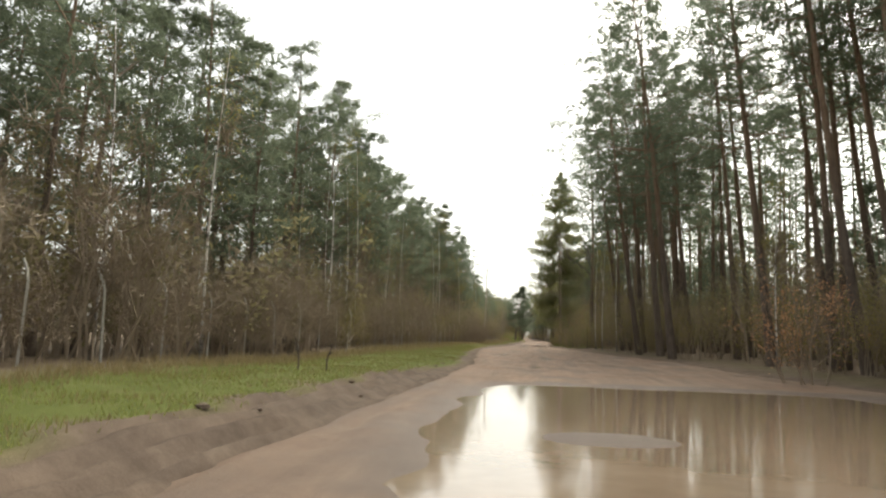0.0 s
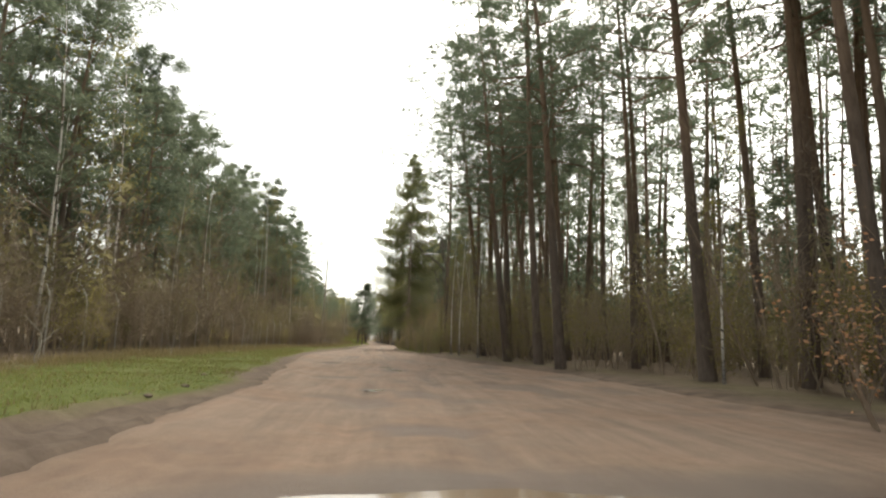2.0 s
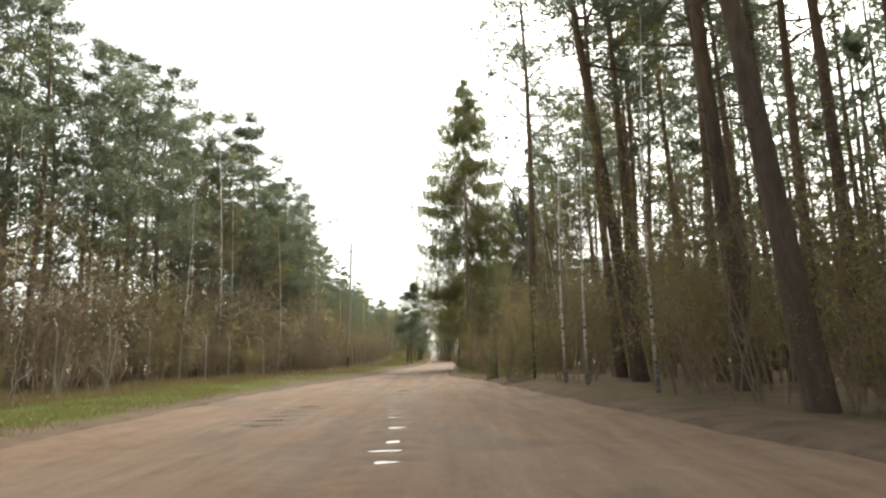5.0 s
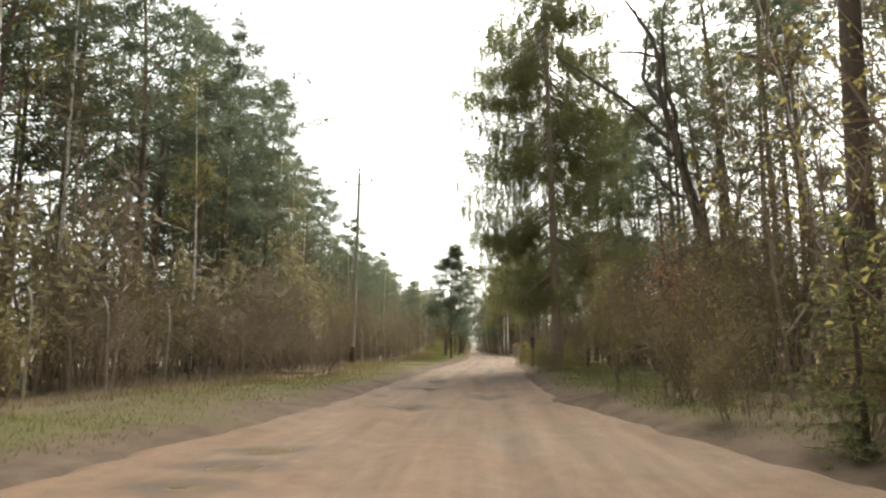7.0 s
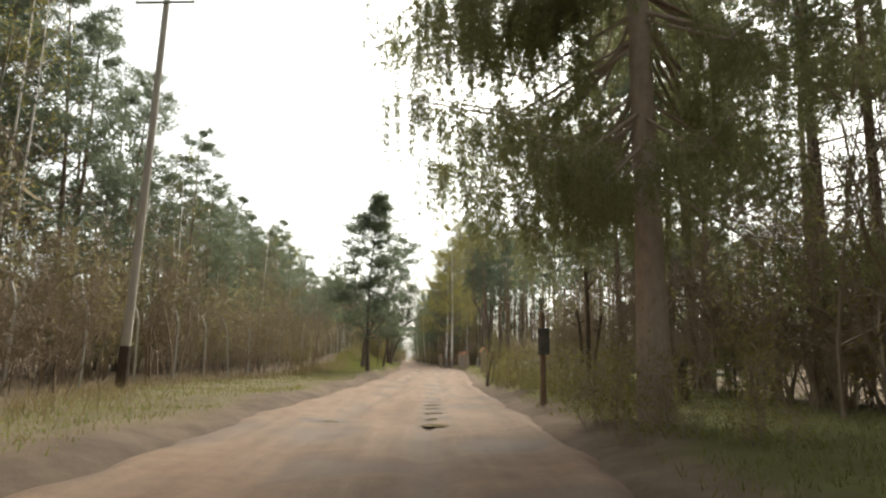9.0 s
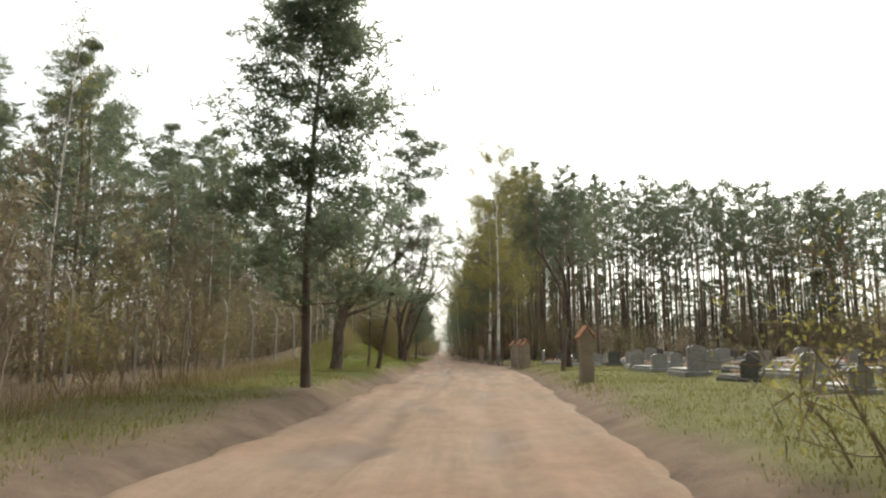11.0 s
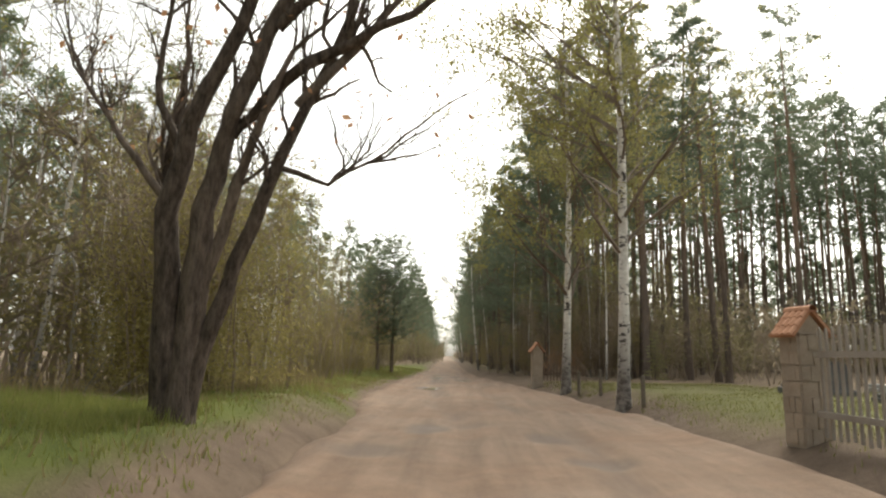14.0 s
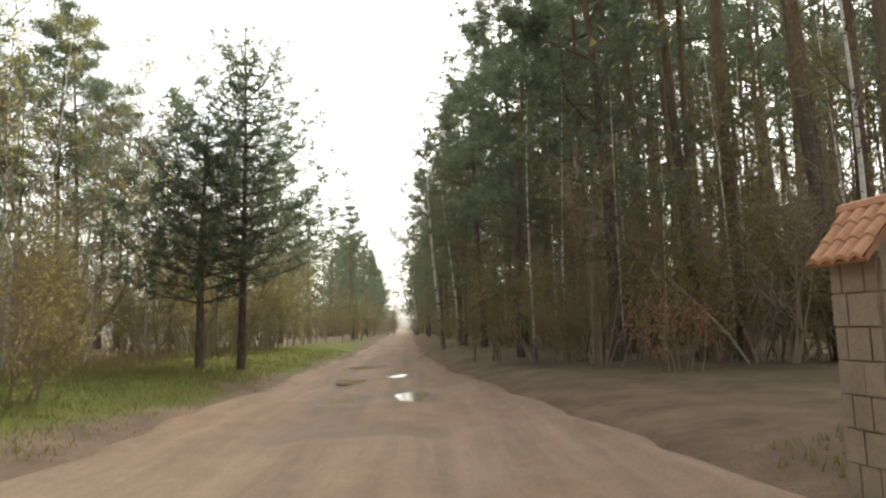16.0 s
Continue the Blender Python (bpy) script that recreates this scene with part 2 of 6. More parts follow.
# ---------------------------------------------------------------- building helpers
def from_arrays(name, verts, faces, material, parent=None, smooth=False, label=""):
    me = bpy.data.meshes.new(name)
    me.from_pydata(verts, [], faces)
    me.materials.append(material)
    if smooth:
        me.polygons.foreach_set("use_smooth", [True] * len(me.polygons))
    ob = new(name, me)
    if parent is not None:
        ob.parent = parent
    if label:
        ob["label"] = label
    return ob


def part(name, bm, material, parent, label=""):
    me = bpy.data.meshes.new(name)
    bm.to_mesh(me)
    bm.free()
    me.materials.append(material)
    ob = new(name, me)
    ob.parent = parent
    if label:
        ob["label"] = label
    return ob


class Soup:
    """Collects vertices and faces for one mesh."""

    def __init__(self):
        self.v, self.f = [], []

    def tube(self, pts, radii, sides=5):
        base = len(self.v)
        for i, (p, r) in enumerate(zip(pts, radii)):
            a = pts[max(i - 1, 0)]
            b = pts[min(i + 1, len(pts) - 1)]
            d = (Vector(b) - Vector(a)).normalized()
            s = d.orthogonal().normalized() if abs(d.z) < 0.95 else Vector((1, 0, 0))
            s = (s - d * s.dot(d)).normalized()
            q = d.cross(s)
            for k in range(sides):
                an = 2 * math.pi * k / sides
                self.v.append(tuple(Vector(p) + (s * math.cos(an) + q * math.sin(an)) * r))
        for i in range(len(pts) - 1):
            for k in range(sides):
                k2 = (k + 1) % sides
                self.f.append((base + i * sides + k, base + i * sides + k2, base + (i + 1) * sides + k2, base + (i + 1) * sides + k))

    def tri(self, a, b, c):
        i = len(self.v)
        self.v += [tuple(a), tuple(b), tuple(c)]
        self.f.append((i, i + 1, i + 2))

    def quad(self, a, b, c, d):
        i = len(self.v)
        self.v += [tuple(a), tuple(b), tuple(c), tuple(d)]
        self.f.append((i, i + 1, i + 2, i + 3))

    def spray(self, rng, centre, reach, count, width, flat=1.0, droop=0.0, loose=0.0):
        """A tuft of thin pointed blades round one point, as needles or fine leaves are."""
        c = Vector(centre)
        for _ in range(count):
            d = Vector((rng.gauss(0, 1), rng.gauss(0, 1), rng.gauss(0, 1) * flat - droop))
            if d.length < 1e-3:
                continue
            d.normalize()
            s = d.cross(Vector((rng.gauss(0, 1), rng.gauss(0, 1), rng.gauss(0, 1))))
            if s.length < 1e-3:
                continue
            s.normalize()
            L = reach * rng.uniform(0.6, 1.25)
            o = c + d * reach * 0.1
            if loose:
                o = o + Vector((rng.gauss(0, loose), rng.gauss(0, loose), rng.gauss(0, loose * 0.6)))
            self.tri(o - s * width, o + s * width, o + d * L)

    def leaf(self, rng, centre, size):
        c = Vector(centre)
        a = Vector((rng.gauss(0, 1), rng.gauss(0, 1), rng.gauss(0, 1))).normalized()
        b = a.orthogonal().normalized()
        s = size * rng.uniform(0.6, 1.3)
        self.quad(c - a * s, c + b * s * 0.6, c + a * s, c - b * s * 0.6)

    def leaflet(self, rng, centre, size):
        c = Vector(centre)
        a = Vector((rng.gauss(0, 1), rng.gauss(0, 1), rng.gauss(0, 1))).normalized()
        b = a.orthogonal().normalized()
        s = size * rng.uniform(0.6, 1.4)
        w = 0.5 if s < 0.12 else 0.3
        self.tri(c - a * s - b * s * w, c - a * s * 0.6 + b * s * w, c + a * s)

    def obj(self, name, material, parent=None, smooth=False, label=""):
        return from_arrays(name, self.v, self.f, material, parent, smooth, label)


def thing(name, label, category, group="", kind="", at=(0, 0, 0)):
    e = new(name)
    e.location = at
    return tagged(e, label, category, group, kind)


def hash2(ix, iy, seed):
    h = (ix.astype(np.int64) * 374761393 + iy.astype(np.int64) * 668265263 + seed * 982451653) & 0x7FFFFFFF
    h = ((h ^ (h >> 13)) * 1274126177) & 0x7FFFFFFF
    return ((h ^ (h >> 16)) & 0xFFFF) / 65535.0


def vnoise(x, y, scale, seed=0):
    """Smooth value noise from 0 to 1 over arrays."""
    x, y = np.asarray(x, float) / scale, np.asarray(y, float) / scale
    ix, iy = np.floor(x), np.floor(y)
    fx, fy = x - ix, y - iy
    fx, fy = fx * fx * (3 - 2 * fx), fy * fy * (3 - 2 * fy)
    a, b = hash2(ix, iy, seed), hash2(ix + 1, iy, seed)
    c, d = hash2(ix, iy + 1, seed), hash2(ix + 1, iy + 1, seed)
    return (a * (1 - fx) + b * fx) * (1 - fy) + (c * (1 - fx) + d * fx) * fy


# ---------------------------------------------------------------- plan of the place
ROAD_Y = [-40, 0, 12, 20, 30, 38, 45, 55, 65, 73, 80, 84, 94, 105, 118, 144, 155, 164, 172, 178, 184, 190, 197, 210, 250, 400, 900]
ROAD_L = [-3.4, -3.3, -3.0, -2.8, -2.9, -3.4, -4.0, -4.8, -5.0, -4.5, -3.6, -3.3, -3.2, -3.0, -2.4, -2.0, -2.0, -2.1, -3.0, -3.1, -2.9, -3.0, -2.8, -3.2, -4.6, -10.0, -26.0]
ROAD_R = [5.0, 8.0, 9.4, 9.6, 8.4, 8.4, 7.4, 5.7, 4.6, 3.8, 2.6, 1.8, 1.9, 2.3, 2.3, 3.6, 3.9, 3.6, 3.0, 2.1, 1.3, 0.5, 0.1, -0.3, -1.2, -5.9, -21.4]
PUDDLES = [  # x, y, half width, half length, depth
    (3.65, 11.6, 5.35, 7.3, 0.13), (0.1, 29.1, 0.3, 0.3, 0.04), (0.8, 40.0, 0.42, 0.8, 0.06), (0.5, 42.6, 0.3, 0.35, 0.05), (-2.2, 46.0, 0.5, 0.5, 0.05),
]
PUDDLES += [(1.1 - 0.055 * k, 51.0 + 0.95 * k, 0.28, 0.22, 0.05) for k in range(18)]
PUDDLES += [(-1.7, 55.5 + 0.9 * k, 0.42, 0.24, 0.045) for k in range(6)] + [(-2.6, 74.5 + 1.1 * k, 0.5, 0.3, 0.045) for k in range(3)]
PUDDLES += [(-1.9, 89.8, 1.0, 0.75, 0.07), (-1.6, 83.0, 0.6, 0.5, 0.06), (-1.7, 94.2, 0.35, 0.4, 0.05)]
PUDDLES += [(0.45, 103.5 + 1.25 * k, 0.25, 0.24, 0.045) for k in range(7)] + [(-1.6, 104.0, 0.4, 0.4, 0.05)]
PUDDLES += [(0.5, 113.9, 0.28, 0.28, 0.05), (0.5, 116.9, 0.28, 0.35, 0.05), (0.6, 120.2, 0.32, 0.7, 0.05), (-0.2, 150.6, 0.28, 0.5, 0.05), (-0.25, 153.1, 0.3, 0.7, 0.06)]
PUDDLES += [(-0.35, 156.4, 0.4, 0.7, 0.06), (-1.35, 175.9, 0.42, 0.9, 0.07)]
PUDDLES += [(-1.25, 183.0, 0.36, 0.6, 0.07), (-1.5, 186.9, 0.4, 0.8, 0.06), (-0.6, 187.7, 0.32, 0.9, 0.06), (-0.2, 183.4, 0.35, 0.8, 0.035), (-1.6, 191.3, 0.5, 0.8, 0.06)]
DAMP = [  # hollows that hold no water
    (2.4, 42.5, 0.5, 0.4), (2.5, 40.6, 0.5, 0.4), (1.5, 41.0, 0.4, 0.45), (-0.5, 41.9, 0.5, 0.35), (-2.4, 45.2, 1.1, 0.8), (3.6, 33.1, 0.6, 0.6), (-1.2, 34.0, 0.7, 0.9), (2.8, 37.6, 0.5, 0.5),
    (0.8, 22.2, 0.9, 0.7), (1.1, 27.7, 0.6, 0.4), (0.3, 92.8, 0.5, 0.6), (0.2, 85.9, 0.6, 0.7), (-1.3, 118.6, 0.5, 1.0), (-0.7, 124.8, 0.5, 0.8), (2.0, 152.6, 0.8, 1.7), (2.5, 156.4, 0.6, 1.2), (-0.7, 162.9, 0.4, 0.8), (1.2, 162.1, 0.4, 0.7),
    (-2.2, 45.8, 0.53, 0.58), (-0.3, 39.8, 0.25, 0.3), (0.8, 38.4, 0.3, 0.33), (1.6, 39.3, 0.25, 0.3), (0.9, 32.8, 0.25, 0.3), (1.7, 34.1, 0.32, 0.35), (1.9, 32.3, 0.25, 0.3), (2.9, 37.7, 0.25, 0.3), (3.5, 33.2, 0.35, 0.38), (-2.0, 89.2, 0.92, 1.01), (0.2, 85.8, 0.42, 0.46), (-1.6, 83.0, 0.34, 0.37), (-2.7, 86.2, 0.25, 0.3), (0.2, 91.9, 0.3, 0.33), (-1.4, 92.4, 0.4, 0.44), (1.9, 155.8, 0.62, 0.68), (2.1, 151.2, 0.41, 0.46), (1.5, 159.8, 0.42, 0.47), (-1.5, 186.2, 0.25, 0.3), (-0.3, 184.4, 0.25, 0.3), (-1.8, 192.9, 0.25, 0.3),
]
EDGE_LY = [-60, 0, 25, 45, 70, 86, 94, 104, 110, 118, 124, 130, 140, 150, 160, 163, 164.5, 169, 171, 177, 181, 202, 212, 260, 900]   # front of the growth beside the track
EDGE_L = [-11, -11.2, -10.4, -10.0, -10.0, -8.8, -7.0, -7.0, -9.2, -8.4, -6.8, -6.5, -7.0, -7.4, -6.8, -6.8, -5.2, -5.2, -6.6, -6.8, -8.0, -7.8, -5.0, -5.4, -27.0]
EDGE_RY = [-60, 0, 20, 34, 50, 62, 72, 84, 90, 97, 112, 124, 178, 186, 200, 260, 900]
EDGE_R = [12, 13.5, 12.5, 11.5, 10, 7.0, 4.0, 3.0, 6.5, 8.5, 8.5, 14.0, 8.0, 3.8, 2.4, 0.6, -20.0]


def road_left(y):
    return np.interp(y, ROAD_Y, ROAD_L) + 0.24 * (vnoise(y, np.asarray(y) * 0 + 9, 1.7, 83) - 0.5) + 0.2 * (vnoise(y, np.asarray(y) * 0 + 5, 0.5, 85) - 0.5)


def road_right(y):
    return np.interp(y, ROAD_Y, ROAD_R) + 0.28 * (vnoise(y, np.asarray(y) * 0 + 7, 1.9, 87) - 0.5) + 0.16 * (vnoise(y, np.asarray(y) * 0 + 3, 0.5, 89) - 0.5)


def smooth(a, b, x):
    t = np.clip((x - a) / (b - a), 0, 1)
    return t * t * (3 - 2 * t)


def bare_ground(x, y):
    """Height of verges and forest floor."""
    x, y = np.asarray(x, float), np.asarray(y, float)
    left, right = road_left(y) - x, x - road_right(y)
    lift_l = np.interp(y, [0, 20, 70, 120, 138, 150, 162, 175, 200], [0.12, 0.12, 0.15, 0.18, 0.4, 0.6, 0.45, 0.3, 0.3])
    lift_r = np.interp(y, [0, 20, 70, 100, 130, 150, 170, 180, 200], [0.06, 0.06, 0.15, 0.2, 0.25, 0.34, 0.34, 0.16, 0.2])
    z = lift_l * smooth(-0.2, np.interp(y, [0, 70, 92, 130, 140, 165, 180], [2.6, 2.4, 0.7, 0.7, 1.1, 1.1, 2.4]), left) + lift_r * smooth(-0.2, 1.3, right)
    z = z + 0.10 * (vnoise(x, y, 2.2, 3) - 0.4) + 0.05 * (vnoise(x, y, 0.7, 5) - 0.5)
    z = z + 0.5 * (vnoise(x, y, 14.0, 7) - 0.5) * smooth(3, 12, np.maximum(left, right))
    z = z + 1.0 * smooth(1.2, 3.6, left) * (1 - 0.8 * smooth(5.5, 9.0, left)) * np.exp(-(((y - 154.0) / 3.4) ** 2))  # grassy mound
    ridge = smooth(-0.1, 0.2, left) * (1 - smooth(1.6, 2.3, left)) * (1 - 0.8 * smooth(18, 28, y)) * (1 - smooth(46, 52, y))  # churned tyre ridges beside the track
    z = z + ridge * (0.075 * np.sin(11.5 * left + 2.0 * vnoise(x * 0, y, 6.0, 61)) * (0.5 + vnoise(x, y * 0.4, 1.1, 63)) + 0.09 * (vnoise(x, y * 0.5, 0.35, 67) - 0.4))
    inside = np.minimum(-left, -right)
    return z - 0.32 * smooth(-0.15, 0.5, inside)


def road_height(x, y):
    x, y = np.asarray(x, float), np.asarray(y, float)
    z = 0.05 * (vnoise(x, y, 1.5, 11) - 0.5) + 0.03 * (vnoise(x, y, 0.5, 13) - 0.5) + 0.015 * (vnoise(x * 3, y, 0.35, 17) - 0.5)
    mid = (road_left(y) + road_right(y)) / 2
    mid = np.where(y < 70, np.interp(y, [0, 20, 45, 70], [0.0, 0.6, 1.4, -0.4]), mid)
    ruts = np.zeros_like(z)
    for off in (-0.85, 0.85):
        rut = np.exp(-(((x - mid - off + 0.5 * (vnoise(y, y * 0, 6.0, 19) - 0.5)) / 0.24) ** 2))
        z, ruts = z - 0.06 * rut, np.maximum(ruts, rut)
    wet = 0.5 * ruts * smooth(0.35, 0.75, vnoise(x, y * 0.4, 1.2, 91))
    wet = np.maximum(wet, (1 - smooth(15, 24, y)) * (1 - smooth(-1.6, -0.4, x)) * (0.25 + 0.6 * vnoise(x * 2.2, y * 0.35, 0.8, 93)))
    z = z + (1 - smooth(15, 24, y)) * (1 - smooth(-1.6, -0.8, x)) * 0.05 * np.sin(9.0 * x + 2.0 * vnoise(x * 0, y, 5.0, 95))
    for px, py, rx, ry, dp in PUDDLES:
        q = 5 if rx > 3 else 2
        d = np.abs((x - px) / rx) ** q + np.abs((y - py) / ry) ** q
        k = 1 - smooth(0.3, 1.1, d + (0.5 if rx > 3 else 0.9) * (vnoise(x, y, 0.35 + 0.15 * rx, 23) - 0.5))
        near = 1 - smooth(1.0, 1.8, d)
        z = z * (1 - 0.75 * near) + (0.012 if rx < 3 else 0.02) * near - dp * k
        wet = np.maximum(wet, 1 - smooth(0.7, 2.2, d + 0.5 * (vnoise(x, y, 0.5, 29) - 0.5)))
    for px, py, rx, ry in DAMP:
        d = ((x - px) / rx) ** 2 + ((y - py) / ry) ** 2
        k = 1 - smooth(0.3, 1.2, d + 0.9 * (vnoise(x, y, 0.4, 71) - 0.5))
        z, wet = z - 0.03 * k, np.maximum(wet, 0.75 * k)
    hole = smooth(0.66, 0.8, vnoise(x * 0.8, y * 0.5, 0.9, 53)) * smooth(0.4, 0.6, vnoise(x, y, 7.0, 59))
    z, wet = z - 0.03 * hole, np.maximum(wet, 0.55 * hole)
    z = z + 0.17 * np.exp(-(((x - 1.0) / 1.1) ** 2 + ((y - 9.1) / 0.75) ** 2))  # sand bar in the wide puddle
    return z, wet


def ground_z(x, y):
    if float(road_left(y)) < x < float(road_right(y)):
        return float(road_height(np.array([x]), np.array([y]))[0][0])
    return float(bare_ground(np.array([x]), np.array([y]))[0])


def sheet(name, xs, ys, zfun, material, attrs):
    X, Y = np.meshgrid(xs, ys)
    Z = zfun(X, Y)
    me = bpy.data.meshes.new(name)
    nx, ny = len(xs), len(ys)
    idx = np.arange(nx * ny).reshape(ny, nx)
    quads = np.stack([idx[:-1, :-1], idx[:-1, 1:], idx[1:, 1:], idx[1:, :-1]], -1).reshape(-1, 4)
    me.from_pydata(np.stack([X, Y, Z], -1).reshape(-1, 3).tolist(), [], quads.tolist())
    for key, values in attrs(X, Y).items():
        me.attributes.new(key, "FLOAT", "POINT").data.foreach_set("value", values.reshape(-1).astype(np.float32))
    me.materials.append(material)
    me.polygons.foreach_set("use_smooth", [True] * len(me.polygons))
    return new(name, me)


def ground_attrs(X, Y):
    left, right = road_left(Y) - X, X - road_right(Y)
    el, er = np.interp(Y, EDGE_LY, EDGE_L), np.interp(Y, EDGE_RY, EDGE_R)
    n = vnoise(X, Y, 1.8, 31)
    g_l = smooth(np.interp(Y, [18, 28, 130, 138], [1.4, 0.5, 0.5, 0.1]), np.interp(Y, [18, 28, 130, 138], [2.4, 1.3, 1.8, 0.9]), left + 1.2 * (n - 0.5)) * (1 - smooth(-1.5, 1.5, el - X + (n - 0.5)))
    g_r = smooth(0.4, 1.4, right + 1.0 * (n - 0.5)) * (1 - smooth(-1.0, 2.0, X - er + (n - 0.5)))
    g_r = g_r * np.interp(Y, [0, 20, 60, 72, 82, 95, 172, 178, 200], [0.35, 0.35, 0.25, 0.3, 0.6, 0.7, 0.65, 0.1, 0.2])
    g_l = g_l * np.interp(Y, [0, 72, 80, 104, 112, 118, 130, 140], [1.0, 1.0, 0.3, 0.25, 0.25, 0.3, 0.5, 1.0])
    s_l = 1 - smooth(np.interp(Y, [18, 28, 130, 138], [1.2, 0.2, 0.2, 0.1]), np.interp(Y, [18, 28, 88, 94, 130, 138], [2.2, 1.1, 1.4, 1.0, 1.0, 0.9]), left + 1.6 * (n - 0.5))
    s_r = (1 - smooth(0.2, np.interp(Y, [0, 50, 60, 76, 82, 170, 178, 188, 200], [4.0, 4.0, 1.6, 1.6, 1.0, 1.2, 6.0, 6.0, 1.5]), right + 1.6 * (n - 0.5)))
    mud = np.where(X < 0, np.interp(Y, [0, 30, 48, 52, 72, 84, 92, 125, 132], [1.0, 1.0, 0.7, 0.3, 0.8, 0.3, 0.9, 0.9, 0.2]), np.interp(Y, [0, 40, 60, 150, 158, 172, 178], [0.5, 0.4, 0.3, 0.3, 0.9, 0.9, 0.1])) * (0.6 + 0.6 * vnoise(X, Y, 1.2, 47))
    return {"mud": np.clip(mud, 0, 1), "grass": np.clip(np.maximum(g_l, g_r), 0, 1), "sand": np.clip(np.where(X < (road_left(Y) + road_right(Y)) / 2, s_l, s_r), 0, 1) * 0.85}


xs = np.unique(np.concatenate([np.linspace(-1500, -60, 14), np.linspace(-60, -16, 23), np.linspace(-16, -6.2, 29), np.linspace(-6, -2, 33), np.linspace(-1.6, 16, 58), np.linspace(16, 60, 23), np.linspace(60, 1500, 14)]))
ys = np.unique(np.concatenate([np.linspace(-1500, -20, 12), np.linspace(-20, 0, 21), np.linspace(0, 52, 180), np.linspace(52.4, 210, 250), np.linspace(210, 300, 46), np.linspace(300, 2500, 20)]))
ground = tagged(sheet("ground", xs, ys, bare_ground, M_GROUND, ground_attrs),
                "brown forest floor with grassy verges beside the track", "ground", kind="structure")


def make_road():
    ys = np.unique(np.concatenate([np.linspace(-30, 0, 40), np.linspace(0, 210, 1000), np.linspace(210, 320, 120), np.linspace(320, 900, 60)]))
    us = np.linspace(-0.09, 1.09, 48)
    U, Y = np.meshgrid(us, ys)
    wob = 0.35 * (vnoise(Y, Y * 0 + 3, 2.5, 37) - 0.5)
    X = road_left(Y) + U * (road_right(Y) - road_left(Y)) + wob * (1 - 2 * np.abs(U - 0.5))
    Z, wet = road_height(X, Y)
    out = np.maximum(-U, U - 1)
    Z = Z - 0.5 * smooth(-0.015, 0.09, out) + 0.06 * np.exp(-((out + 0.05) / 0.035) ** 2)
    me = bpy.data.meshes.new("road")
    ny, nx = X.shape
    idx = np.arange(nx * ny).reshape(ny, nx)
    quads = np.stack([idx[:-1, :-1], idx[:-1, 1:], idx[1:, 1:], idx[1:, :-1]], -1).reshape(-1, 4)
    me.from_pydata(np.stack([X, Y, Z], -1).reshape(-1, 3).tolist(), [], quads.tolist())
    me.attributes.new("wet", "FLOAT", "POINT").data.foreach_set("value", (0.85 * wet).reshape(-1).astype(np.float32))
    me.materials.append(M_ROAD)
    me.polygons.foreach_set("use_smooth", [True] * len(me.polygons))
    return tagged(new("road", me), "rutted damp sandy forest track with potholes", "road", kind="structure")


make_road()


def make_puddle(i, x, y, rx, ry, dp):
    rng = random.Random(900 + i)
    s = Soup()
    n = 40
    ring = []
    for k in range(n):
        a = 2 * math.pi * k / n
        r = 1.08 + 0.1 * math.sin(3 * a + i) + rng.uniform(-0.05, 0.05)
        if rx > 3:
            r *= (abs(math.cos(a)) ** 5 + abs(math.sin(a)) ** 5) ** -0.2
        ring.append((x + rx * r * math.cos(a), y + ry * r * math.sin(a)))
    z = (-0.2 if rx > 3 else -0.42) * dp
    s.v = [(x, y, z)] + [(a, b, z) for a, b in ring]
    s.f = [(0, 1 + k, 1 + (k + 1) % n) for k in range(n)]
    big = rx > 3
    ob = s.obj("puddle", M_WATER)
    tagged(ob, "wide brown muddy puddle across the sandy track" if big else "small muddy puddle in a pothole of the track",
           "puddle", group="puddles on the track", kind="structure")


for i, row in enumerate(PUDDLES):
    make_puddle(i, *row)


# ---------------------------------------------------------------- trees
def trunk_path(rng, height, sway, steps=9, lean=(0, 0)):
    pts = []
    px, py = rng.uniform(0, 9), rng.uniform(0, 9)
    for i in range(steps):
        t = i / (steps - 1)
        pts.append(Vector((lean[0] * t + sway * math.sin(px + 2.6 * t) * t, lean[1] * t + sway * math.sin(py + 2.2 * t) * t, height * t - 0.3 * (1 - t))))
    return pts


def along(pts, t):
    f = t * (len(pts) - 1)
    i = min(int(f), len(pts) - 2)
    return pts[i].lerp(pts[i + 1], f - i)


